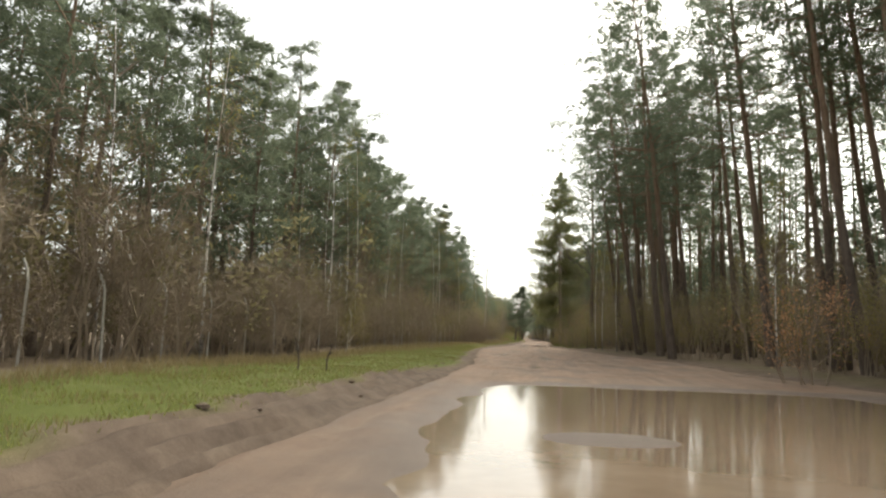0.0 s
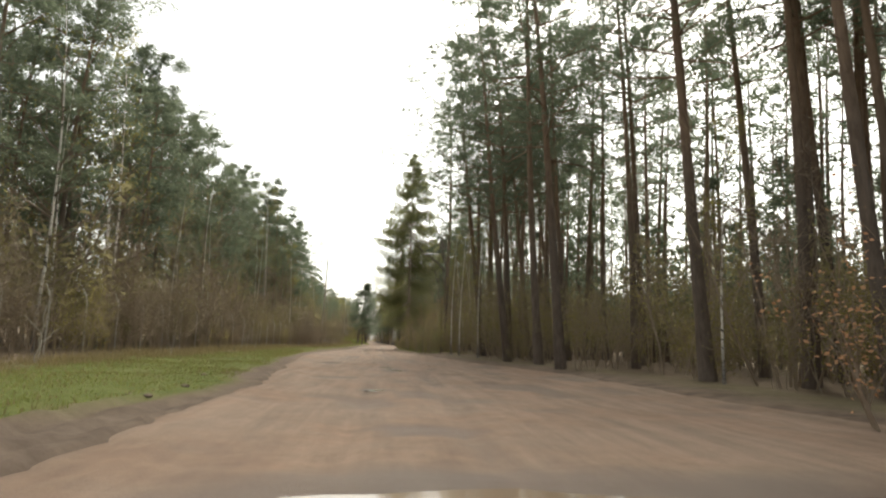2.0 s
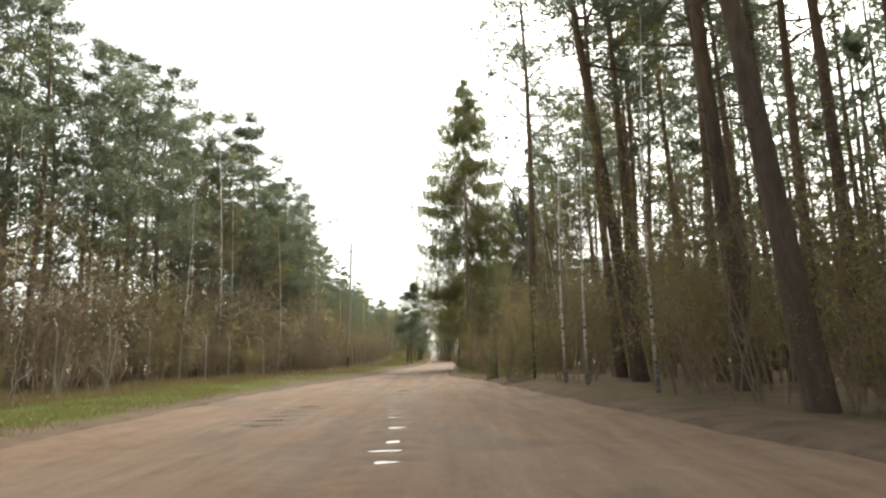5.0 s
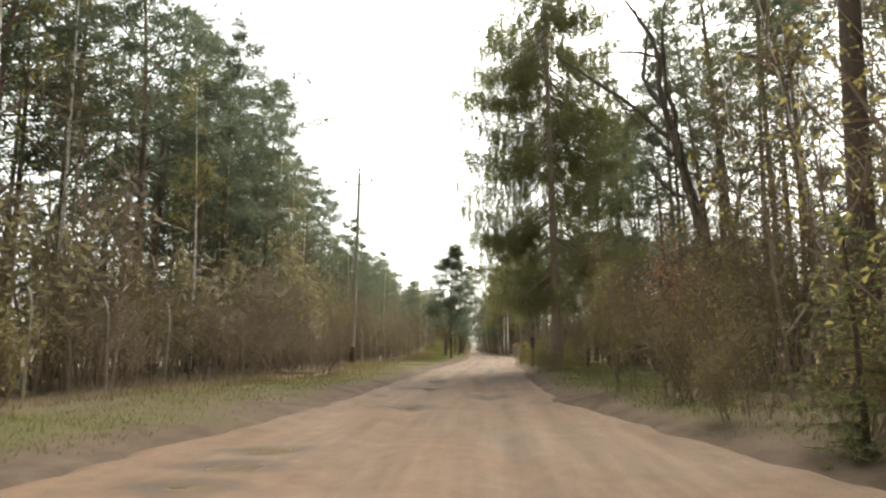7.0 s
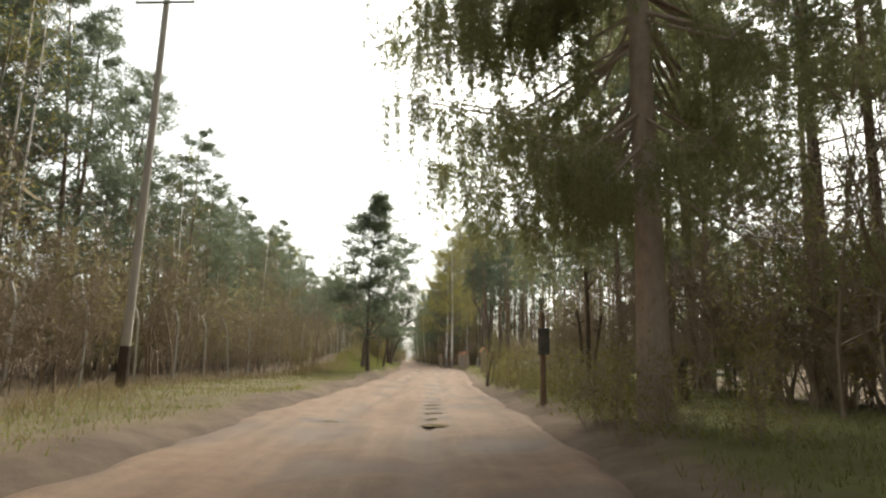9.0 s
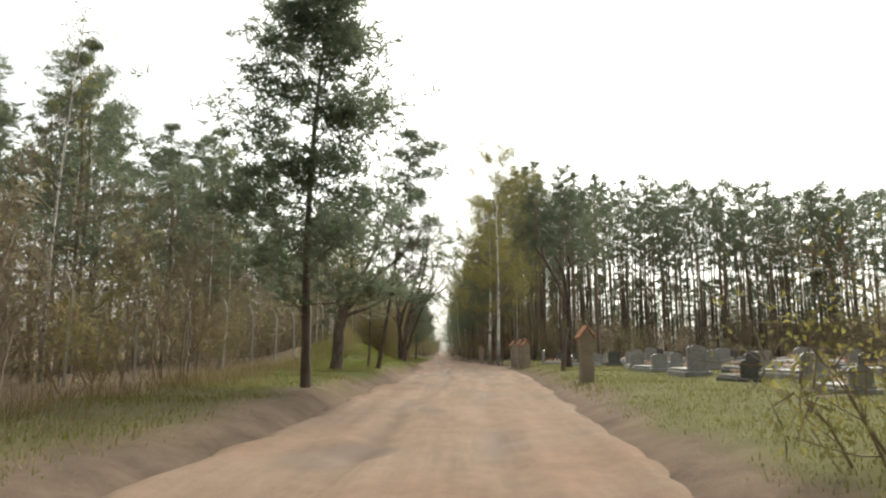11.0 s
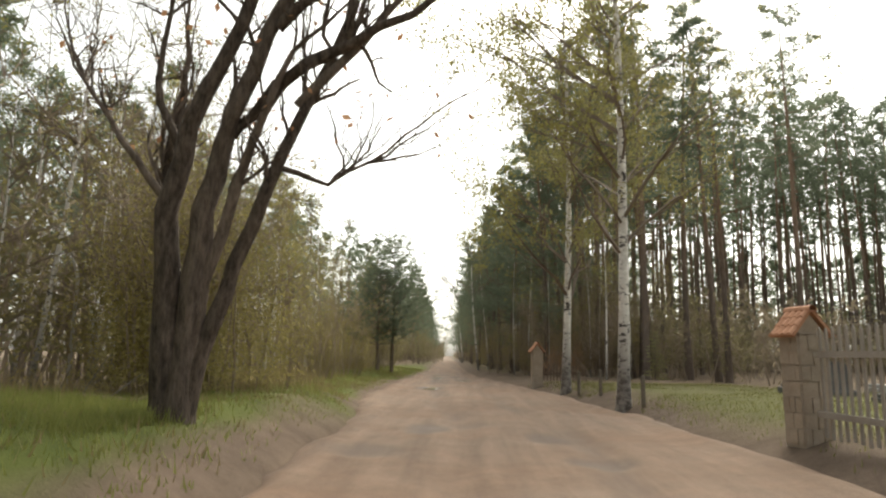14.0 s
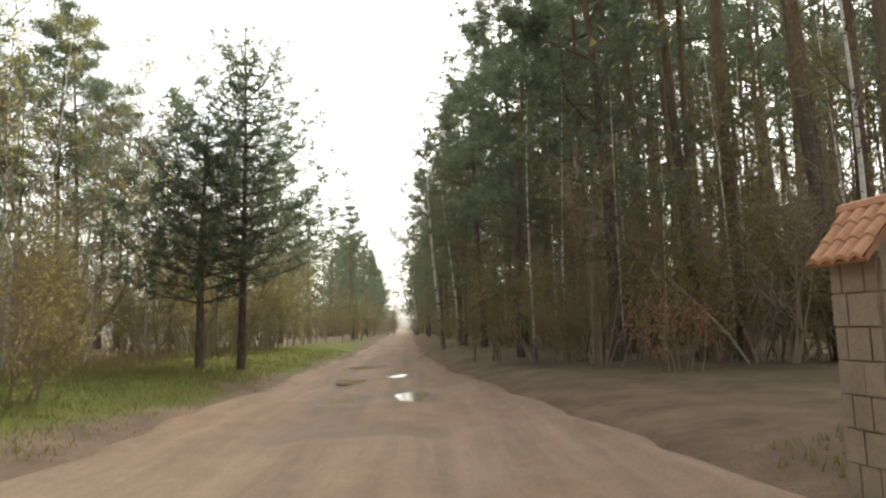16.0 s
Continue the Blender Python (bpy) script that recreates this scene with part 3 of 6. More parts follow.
def make_pine(seed, height, crown_from, spread, radius, tufts, dead=8, sway=0.5, blade=0.3, per=15, name="pine_tree", label="", bark=None, slim=0.075, drift=(0, 0), pads=3, taper=0.55, puff=1.0):
    """A Scots pine: straight trunk, dead snags low down and a ragged crown of needle pads on bent limbs."""
    rng = random.Random(seed)
    top = thing(name, label or "tall Scots pine with a bare trunk and dark crown", "pine tree", group="pines of the forest")
    tr, cr = Soup(), Soup()
    pts = trunk_path(rng, height, sway)
    tr.tube(pts, [radius * (1.25 if i == 0 else 1 - 0.86 * i / 8) for i in range(9)], 8)
    for _ in range(dead):
        t = rng.uniform(0.18, crown_from)
        p, a = along(pts, t), rng.uniform(0, 6.28)
        L = rng.uniform(0.4, 1.5)
        q = p + Vector((math.cos(a) * L, math.sin(a) * L, rng.uniform(-0.3, 0.25) * L))
        tr.tube([p, p.lerp(q, 0.5) + Vector((0, 0, 0.08 * L)), q], [0.025, 0.016, 0.005], 3)
    limbs = max(10, int(height * (1 - crown_from) * 2.6))
    each = max(1, round(tufts / limbs / pads)) if pads else 0
    for i in range(limbs):
        t = crown_from + (1 - crown_from) * (i + rng.random()) / limbs
        p, a = along(pts, t), i * 2.4 + rng.uniform(-0.6, 0.6)
        k = (t - crown_from) / (1 - crown_from)
        L = spread * (0.55 + 0.6 * math.sin(math.pi * min(1, 0.25 + k * 0.75))) * rng.uniform(0.55, 1.15) * (1 - taper * k)
        up = rng.uniform(-0.1, 0.35) + 0.6 * k
        d = Vector((math.cos(a) + drift[0], math.sin(a) + drift[1], 0))
        mid = p + d * L * 0.55 + Vector((0, 0, up * L * 0.4))
        end = p + Matrix.Rotation(0.2, 3, "Z") @ d * L + Vector((0, 0, up * L + 0.15 * L))
        if pads > 1:
            tr.tube([p, mid, end], [0.012 + 0.011 * L, 0.009 + 0.005 * L, 0.005], 3)
        for j in range(pads):
            s = rng.uniform(0.38, 1.05) if j or pads == 1 else 1.0
            q = p.lerp(mid, s * 2) if s < 0.5 else mid.lerp(end, s * 2 - 1)
            c = q + Vector((rng.gauss(0, 0.2), rng.gauss(0, 0.2), rng.uniform(0.0, 0.16))) * L * (0.9 if j else 0.2)
            if pads > 1 and j:
                tr.tube([q, c], [0.008 + 0.002 * L, 0.004], 3)
            w = puff * max(0.18, blade * 0.5 + 0.115 * L)
            for _ in range(each):
                o = Vector((rng.gauss(0, w), rng.gauss(0, w), rng.gauss(0, w * 0.42)))
                cr.spray(rng, c + o, blade * rng.uniform(0.7, 1.3), per, blade * slim, flat=0.75, droop=-0.3, loose=blade * 0.3)
    for _ in range(10):
        cr.spray(rng, pts[-1] + Vector((rng.gauss(0, 0.25), rng.gauss(0, 0.25), rng.uniform(-0.7, 0.25))), blade, per, blade * slim)
    tr.obj("trunk", bark or M_PINE_BARK, top, smooth=True)
    cr.obj("crown", M_PINE, top)
    return top


def make_spruce(seed, height, spread, radius, rows, bare=0.05, label="", density=1.0, mat_crown=None):
    """A Norway spruce: whorls of drooping boughs with hanging twigs, narrow pointed top."""
    rng = random.Random(seed)
    top = thing("spruce_tree", label, "spruce tree")
    tr, cr = Soup(), Soup()
    pts = trunk_path(rng, height, 0.12)
    tr.tube(pts, [radius * (1.3 if i == 0 else 1 - 0.93 * i / 8) for i in range(9)], 10)
    for i in range(rows):
        t = bare + (0.985 - bare) * i / rows
        for _ in range(8 if t < 0.62 else 6):
            p, a = along(pts, t + rng.uniform(-0.01, 0.01)), rng.uniform(0, 6.28)
            if t < 0.62 and math.sin(a) < -0.35 and rng.random() < 0.75:
                continue
            L = min(spread, spread * 2.7 * (1 - t)) * rng.uniform(0.62, 1.1) * (0.75 if t < bare + 0.07 else 1.0) + 0.2
            fall = -0.42 * L if t < 0.75 else 0.1 * L
            m1 = p + Vector((math.cos(a) * L * 0.5, math.sin(a) * L * 0.5, fall * 0.8))
            m2 = p + Vector((math.cos(a) * L, math.sin(a) * L, fall * 0.75 + 0.08 * L))
            tr.tube([p, m1, m2], [0.014 + 0.008 * L, 0.01 + 0.004 * L, 0.006], 3)
            n = max(3, int(L * (6.5 if t < 0.42 else 6.0) * density))
            for j in range(n):
                s = 0.22 + 0.8 * (j + rng.random()) / n
                c = p.lerp(m1, s * 2) if s < 0.5 else m1.lerp(m2, min(1.0, s * 2 - 1))
                side = Vector((-math.sin(a), math.cos(a), 0)) * rng.uniform(-0.42, 0.42) * (1.1 - 0.6 * s) * min(2.0, 0.5 + L * 0.4)
                h = rng.uniform(0.4, 1.15) * min(1.0, 0.35 + L * 0.2)
                q = c + side
                tr.tri(c, c + Vector((0, 0, 0.012)), q)
                tr.tri(q + Vector((0.005, 0, 0)), q - Vector((0.005, 0, 0)), q - Vector((0, 0, h)))
                cr.spray(rng, q, 0.11 if t < 0.42 else 0.2, 16 if t < 0.42 else 6, 0.012 if t < 0.42 else 0.026, flat=0.5, droop=0.3, loose=0.08)
                for step in range(7):
                    cr.spray(rng, q + Vector((rng.gauss(0, 0.03), rng.gauss(0, 0.03), -h * (step + 0.5) / 6.8)), 0.15 if t < 0.42 else 0.19, 12 if t < 0.42 else 5, 0.0095 if t < 0.42 else 0.026, flat=0.6, droop=1.5 if t < 0.42 else 1.0, loose=0.025 if t < 0.42 else 0.05)
    tr.obj("trunk", M_SPRUCE_BARK, top, smooth=True)
    cr.obj("crown", mat_crown or M_SPRUCE, top)
    return top


def branchy(rng, soup, p, d, length, radius, depth, tips, spread=0.6, up=0.12, sides=4, wob=0.14):
    """Bare branching limbs, tapering to twigs."""
    pts, radii = [p], [radius]
    q, dd = p.copy(), d.normalized()
    n = 4 if wob < 0.2 else 6
    for i in range(n):
        dd = (dd + Vector((rng.gauss(0, wob), rng.gauss(0, wob), rng.gauss(up, wob * 0.7)))).normalized()
        q = q + dd * length / n
        pts.append(q.copy())
        radii.append(radius * (1 - 0.72 * (i + 1) / n))
    soup.tube(pts, radii, sides if depth > 1 else 3)
    tips.append(pts[-1])
    if depth <= 0:
        tips.extend(pts[2:-1])
        return
    for k in range(3 if depth > 1 else 4):
        j = rng.randint(1, n)
        nd = (dd + Vector((rng.gauss(0, spread), rng.gauss(0, spread), rng.gauss(0.1, spread * 0.6)))).normalized()
        branchy(rng, soup, pts[j], nd, length * rng.uniform(0.5, 0.8), radii[j] * 0.62, depth - 1, tips, spread, up, sides, wob)


def make_birch(seed, height, radius, leaves, size=0.09, lean=(0, 0), fork=0.45, label="", spread=1.0, fine=1):
    rng = random.Random(seed)
    top = thing("birch_tree", label or "slender white-barked birch with sparse young leaves", "birch tree", group="birches")
    tr, tw, cr = Soup(), Soup(), Soup()
    pts = trunk_path(rng, height, 0.35, lean=lean)
    pts.insert(1, pts[0].lerp(pts[1], 0.45))
    tr.tube(pts, [radius * (1.5 if i == 0 else 1.03 if i == 1 else 1 - 0.9 * (i - 1) / 8) for i in range(10)], 9)
    tips = []
    for i in range(int((10 if fine == 1 else 26) + height * 0.9)):
        t = fork + (0.97 - fork) * rng.random()
        a = rng.uniform(0, 6.28)
        L = spread * height * 0.17 * (1.25 - t) * rng.uniform(0.7, 1.3)
        branchy(rng, tw, along(pts, t), Vector((math.cos(a), math.sin(a), 0.75)), L, 0.014 + 0.012 * L, fine, tips, 0.5, 0.02, 3)
    tr.obj("trunk", M_BIRCH, top, smooth=True)
    tagged(tw.obj("branch_work", M_BIRCH_TWIG, top), kind="stuff")
    if leaves:
        for _ in range(leaves):
            p = rng.choice(tips) + Vector((rng.gauss(0, 0.16), rng.gauss(0, 0.16), rng.gauss(-0.06, 0.16))) * (spread if fine == 1 else 1.0)
            cr.leaflet(rng, p, size)
        cr.obj("crown", M_BUD, top)
    return top


def make_bare_tree(seed, trunks, label, leaves=0, leaf_mat=None, size=0.08, bark=None, depth=3, name="oak_tree", category="oak tree", spread=0.55, limb=0.6, drift=(0, 0), up=0.1, arms=5):
    """A bare broadleaf tree; trunks are (lean x, lean y, length, radius), limbs reach towards drift."""
    rng = random.Random(seed)
    top = thing(name, label, category)
    tr, lm, cr, tips = Soup(), Soup(), Soup(), []
    for lx, ly, L, r in trunks:
        base = Vector((rng.uniform(-0.15, 0.15), rng.uniform(-0.15, 0.15), -0.3))
        mid = base + Vector((lx * 0.4, ly * 0.4, L * 0.55))
        end = base + Vector((lx, ly, L))
        tr.tube([base, base.lerp(mid, 0.3), mid, end], [r * 1.35, r * 1.02, r * 0.85, r * 0.6], 9)
        for k in range(arms):
            s = rng.uniform(0.55, 1.0)
            p = base.lerp(mid, s * 2) if s < 0.5 else mid.lerp(end, s * 2 - 1)
            a = rng.uniform(0, 6.28)
            d = Vector((drift[0] + lx * 0.12 + math.cos(a) * 0.8, drift[1] + ly * 0.12 + math.sin(a) * 0.8, rng.uniform(0.35, 1.0)))
            branchy(rng, lm, p, d, L * limb * rng.uniform(0.65, 1.05), r * 0.42, depth - 1, tips, spread, up, wob=0.27)
        branchy(rng, lm, end, Vector((drift[0] * 0.7 + lx * 0.15, drift[1] * 0.7 + ly * 0.15, 1)), L * limb, r * 0.58, depth, tips, spread, up, wob=0.27)
        branchy(rng, lm, end, Vector((drift[0] * 1.2 - lx * 0.1, drift[1] * 1.2 - ly * 0.1, 0.8)), L * limb * 0.9, r * 0.5, depth, tips, spread, up, wob=0.27)
    tr.obj("trunk", bark or M_DARK_BARK, top, smooth=True)
    lm.obj("limb_work", bark or M_DARK_BARK, top, smooth=True)
    if leaves:
        for _ in range(leaves):
            cr.leaf(rng, rng.choice(tips) + Vector((rng.gauss(0, 0.2), rng.gauss(0, 0.2), rng.gauss(0, 0.2))), size)
        cr.obj("crown", leaf_mat or M_BROWN, top)
    return top


def make_bush(seed, height, width, stems, leaves, leaf_mat, size, label, name="bush", category="bush", twig=None):
    rng = random.Random(seed)
    top = thing(name, label, category, group="undergrowth beside the track")
    tw, cr, tips = Soup(), Soup(), []
    for _ in range(stems):
        a, r = rng.uniform(0, 6.28), width * 0.3 * math.sqrt(rng.random())
        p = Vector((math.cos(a) * r, math.sin(a) * r, -0.15))
        b = a + rng.gauss(0, 0.7)
        d = Vector((math.cos(b) * 0.32 * width / height, math.sin(b) * 0.32 * width / height, 1))
        branchy(rng, tw, p, d, height * rng.uniform(0.5, 0.85), 0.02 + 0.006 * height, 1, tips, 0.5, 0.08, 3)
    tw.obj("twig_mass", twig or M_TWIG, top)
    for _ in range(leaves):
        p = rng.choice(tips) + Vector((rng.gauss(0, 0.22), rng.gauss(0, 0.22), rng.gauss(-0.1, 0.3))) * (0.5 + 0.15 * width)
        if p.z > 0.1:
            cr.leaf(rng, p, size)
    cr.obj("foliage", leaf_mat, top)
    return top


def make_young_spruce(seed, height):
    rng = random.Random(seed)
    top = thing("young_spruce", "bushy young spruce in the undergrowth", "spruce tree", group="young spruces")
    tr, cr = Soup(), Soup()
    pts = trunk_path(rng, height, 0.05)
    tr.tube(pts, [0.07 * (1 - 0.9 * i / 8) for i in range(9)], 5)
    for i in range(15):
        t = 0.05 + 0.93 * i / 15
        for k in range(6):
            p, a = along(pts, t), rng.uniform(0, 6.28)
            L = height * 0.26 * (1 - t) ** 0.85 * rng.uniform(0.7, 1.15) + 0.1
            end = p + Vector((math.cos(a) * L, math.sin(a) * L, -0.12 * L))
            tr.tube([p, end], [0.012, 0.004], 3)
            for j in range(max(2, int(L * 6))):
                cr.spray(rng, p.lerp(end, 0.25 + 0.8 * rng.random()) + Vector((rng.gauss(0, 0.08), rng.gauss(0, 0.08), rng.gauss(0, 0.05))), 0.2, 8, 0.018, flat=0.5, droop=0.2)
    tr.obj("trunk", M_DARK_BARK, top)
    cr.obj("crown", M_SPRUCE, top)
    return top


def make_young_pine(seed, height, spread):
    """A half-grown pine: whorls of rising boughs tufted along their length, under a leading shoot."""
    rng = random.Random(seed)
    top = thing("pine_tree", "bushy young pine with a pointed top on the verge", "pine tree", group="young pines on the verge")
    tr, cr = Soup(), Soup()
    pts = trunk_path(rng, height, 0.08)
    tr.tube(pts, [0.1 * (1.2 if i == 0 else 1 - 0.9 * i / 8) for i in range(9)], 7)
    rows = int(height / 0.42)
    for i in range(rows):
        t = 0.27 + 0.66 * i / rows
        for k in range(5):
            p, a = along(pts, t), 1.257 * k + i * 0.7 + rng.uniform(-0.3, 0.3)
            L = (spread * min(1.0, 0.6 + 3.2 * (t - 0.27)) * (1 - t) ** 0.75 * 1.25 + 0.18) * rng.uniform(0.7, 1.1)
            out = Vector((math.cos(a), math.sin(a), 0))
            mid, end = p + out * L * 0.55 + Vector((0, 0, 0.12 * L)), p + out * L + Vector((0, 0, (0.2 + 0.55 * t) * L))
            tr.tube([p, mid, end], [0.024, 0.016, 0.006], 3)
            for j in range(max(4, int(L * 11))):
                f = 0.25 + 0.78 * rng.random()
                q = p.lerp(mid, f * 2) if f < 0.5 else mid.lerp(end, f * 2 - 1)
                q = q + Vector((rng.gauss(0, 0.13), rng.gauss(0, 0.13), rng.gauss(0.03, 0.09))) * (0.4 + 0.5 * f)
                cr.spray(rng, q, 0.15, 14, 0.012, flat=0.8, droop=-0.45, loose=0.03)
    for i in range(14):
        cr.spray(rng, pts[-1] + Vector((rng.gauss(0, 0.03), rng.gauss(0, 0.03), -0.9 + 0.07 * i)), 0.13, 10, 0.012, droop=-0.9)
    tr.obj("trunk", M_DARK_BARK, top, smooth=True)
    cr.obj("crown", M_PINE, top)
    return top


def put(ob, x, y, scale=1.0, turn=0.0, dz=0.0, lean=(0.0, 0.0)):
    """Stands a copy of a thing on the ground."""
    m = pose(x, y, ground_z(x, y) + dz, lean[0], lean[1], turn) @ Matrix.Scale(scale, 4)
    return copy_thing(ob, m)


def place(ob, x, y, scale=1.0, turn=0.0, dz=0.0):
    ob.matrix_basis = pose(x, y, ground_z(x, y) + dz, 0, 0, turn) @ Matrix.Scale(scale, 4)
    return ob


class Kind:
    """A few variants of one kind of plant: the first planting of each takes the original, later ones are copies."""

    def __init__(self, makers):
        self.obs, self.used = [f() for f in makers], [False] * len(makers)

    def plant(self, i, x, y, scale=1.0, turn=0.0, lean=(0.0, 0.0)):
        i %= len(self.obs)
        m = pose(x, y, ground_z(x, y) - 0.03, lean[0], lean[1], 0) @ pose(0, 0, 0, 0, 0, turn) @ Matrix.Scale(scale, 4)
        if not self.used[i]:
            self.used[i] = True
            self.obs[i].matrix_basis = m
            return self.obs[i]
        ob = self.obs[i].copy()
        scene.collection.objects.link(ob)
        ob.matrix_basis = m
        for o in self.obs[i].children:
            c = o.copy()
            scene.collection.objects.link(c)
            c.parent = ob
        return ob



def make_thicket(seed, height, width, stems, tufts, leaves, leaf_mat, size, label, twig=None, fork=1, fill=0.0):
    """A leafless bush: stems, a haze of fine twigs and a few leaves."""
    rng = random.Random(seed)
    top = thing("bush", label, "bush", group="undergrowth beside the track")
    tw, cr, tips = Soup(), Soup(), []
    for _ in range(stems):
        a, r = rng.uniform(0, 6.28), width * 0.3 * math.sqrt(rng.random())
        p = Vector((math.cos(a) * r, math.sin(a) * r, -0.15))
        b = a + rng.gauss(0, 0.7)
        d = Vector((math.cos(b) * 0.3 * width / height, math.sin(b) * 0.3 * width / height, 1))
        branchy(rng, tw, p, d, height * rng.uniform(0.55, 0.9), 0.012 + 0.006 * height, fork, tips, 0.45, 0.06, 3)
    for _ in range(tufts):
        c = rng.choice(tips) + Vector((rng.gauss(0, 0.06), rng.gauss(0, 0.06), rng.gauss(-0.1, 0.1)))
        if c.z > 0.15:
            tw.spray(rng, c, 0.5 + 0.05 * height, 7, 0.007 + 0.001 * height, flat=1.1, droop=-0.5)
    tw.obj("twig_mass", twig or M_TWIG, top)
    for _ in range(leaves):
        p = rng.choice(tips) + Vector((rng.gauss(0, 0.25), rng.gauss(0, 0.25), rng.gauss(-0.2, 0.4))) * (0.5 + 0.12 * width)
        if rng.random() < fill:
            p.z *= rng.uniform(0.08, 1.0)
        if p.z > 0.1:
            cr.leaflet(rng, p, size)
    cr.obj("foliage", leaf_mat, top)
    return top


TALL_PINE = Kind([lambda s=s, c=c, w=w: make_pine(s, 26, c, w, 0.23, 950, dead=12, blade=0.25, per=11, slim=0.1) for s, c, w in ((1, 0.5, 3.9), (2, 0.56, 3.5), (3, 0.46, 4.2), (4, 0.6, 3.4), (5, 0.53, 3.8))])
EDGE_PINE = Kind([lambda s=s, c=c: make_pine(s, 16, c, 2.9, 0.14, 950, dead=5, blade=0.24, per=11, slim=0.105, label="dense-crowned pine at the forest edge") for s, c in ((11, 0.3), (12, 0.38), (13, 0.25), (14, 0.45))])
BIRCH = Kind([lambda s=s, n=n: make_birch(s, 14, 0.08, n, 0.055) for s, n in ((21, 1300), (22, 700), (23, 1700))])
BARE = Kind([lambda s=s: make_birch(s, 11, 0.06, 420, 0.045, fork=0.25, spread=1.5, label="thin young broadleaf tree still almost bare") for s in (25, 26)])
BROWN_BUSH = Kind([lambda s=s, h=h, w=w: make_thicket(s, h, w, 7, 135, 1300, M_BROWN, 0.038, "leafless brown thicket with dry leaves") for s, h, w in ((31, 4.2, 3.4), (32, 5.6, 3.6), (33, 3.0, 3.0), (34, 7.0, 4.0))])
OLIVE_BUSH = Kind([lambda s=s, h=h, w=w: make_thicket(s, h, w, 6, 80, 2100, M_OLIVE, 0.046, "olive-green bush coming into leaf") for s, h, w in ((41, 4.4, 3.4), (42, 6.4, 3.8), (43, 3.2, 3.0))])
DENSE_BUSH = Kind([lambda s=s, h=h: make_thicket(s, h, 4.0, 7, 60, 6500, M_OLIVE, 0.043, "dense olive bush in young leaf at the verge", fill=0.7) for s, h in ((45, 5.0), (46, 6.2))])
YOUNG_SPRUCE = Kind([lambda s=s, h=h: make_young_spruce(s, h) for s, h in ((51, 4.0), (52, 5.5))])


class Woods:
    """Plants too far in to tell apart, joined into one mesh."""

    def __init__(self):
        self.kinds, self.v, self.f, self.m, self.n, self.mats = [], [], [], [], 0, []

    def variant(self, ob):
        vs, fs, ms = [], [], []
        base = 0
        for c in ob.children:
            if c.data.materials[0] not in self.mats:
                self.mats.append(c.data.materials[0])
            co = np.empty(len(c.data.vertices) * 3)
            c.data.vertices.foreach_get("co", co)
            vs.append(co.reshape(-1, 3))
            fs += [tuple(base + i for i in p.vertices) for p in c.data.polygons]
            ms += [self.mats.index(c.data.materials[0])] * len(c.data.polygons)
            base += len(c.data.vertices)
        for c in list(ob.children):
            bpy.data.objects.remove(c)
        bpy.data.objects.remove(ob)
        self.kinds.append((np.concatenate(vs), fs, ms))

    def plant(self, i, x, y, scale, turn):
        co, fs, ms = self.kinds[i]
        c, s = math.cos(turn), math.sin(turn)
        p = co * scale
        p = np.stack([p[:, 0] * c - p[:, 1] * s + x, p[:, 0] * s + p[:, 1] * c + y, p[:, 2] + ground_z(x, y)], -1)
        self.v.append(p)
        n = self.n
        self.f += [tuple(n + j for j in f) for f in fs]
        self.m += ms
        self.n += len(co)

    def finish(self, name, label, category="woods"):
        me = bpy.data.meshes.new(name)
        me.from_pydata(np.concatenate(self.v).tolist(), [], self.f)
        for m in self.mats:
            me.materials.append(m)
        me.polygons.foreach_set("material_index", self.m)
        return tagged(new(name, me), label, category, kind="stuff")


def in_cemetery(x, y):
    return 116 < y < 177 and 2.0 < x < 46 or 177 <= y < 200 and 14 < x < 70


FAR_L, FAR_R, UNDER = Woods(), Woods(), Woods()
for sd, h, c, w, n in ((81, 16, 0.3, 2.8, 96), (82, 16, 0.4, 2.6, 88), (83, 16, 0.25, 3.0, 100)):
    FAR_L.variant(make_pine(sd, h, c, w, 0.14, n, dead=1, blade=0.5, per=8, slim=0.15, pads=1))
for sd, h, c, w, n in ((84, 25, 0.5, 3.8, 88), (85, 25, 0.58, 3.4, 80), (86, 25, 0.46, 4.0, 96)):
    FAR_R.variant(make_pine(sd, h, c, w, 0.2, n, dead=1, blade=0.52, per=8, slim=0.15, pads=1))
for sd, h, c, w, n in ((91, 17, 0.18, 3.6, 90), (92, 17, 0.25, 3.4, 85)):
    FAR_R.variant(make_pine(sd, h, c, w, 0.16, n, dead=0, blade=0.6, per=9, slim=0.17, pads=1))
for sd, m in ((87, M_UNDER), (88, M_UNDER_BROWN), (89, M_UNDER), (90, M_UNDER)):
    UNDER.variant(make_thicket(sd, 5.5, 4.6, 4, 9, 380, m, 0.145, "undergrowth", fork=0))
WIDE_PINE = Kind([lambda s=s, c=c, w=w: make_pine(s, 26.5, c, w, 0.25, 1700, dead=14, blade=0.25, per=11, slim=0.1, label="big spreading pine at the edge of the forest") for s, c, w in ((6, 0.4, 5.4), (7, 0.45, 5.0), (8, 0.36, 5.6))])
LOW_PINE = Kind([lambda s=s, c=c, w=w: make_pine(s, 15.5, c, w, 0.15, 1100, dead=8, blade=0.24, per=11, slim=0.105, taper=0.7, label="pine with a dense dark crown near the track") for s, c, w in ((15, 0.16, 3.2), (16, 0.24, 3.0), (17, 0.34, 3.3))])

rng = random.Random(4)
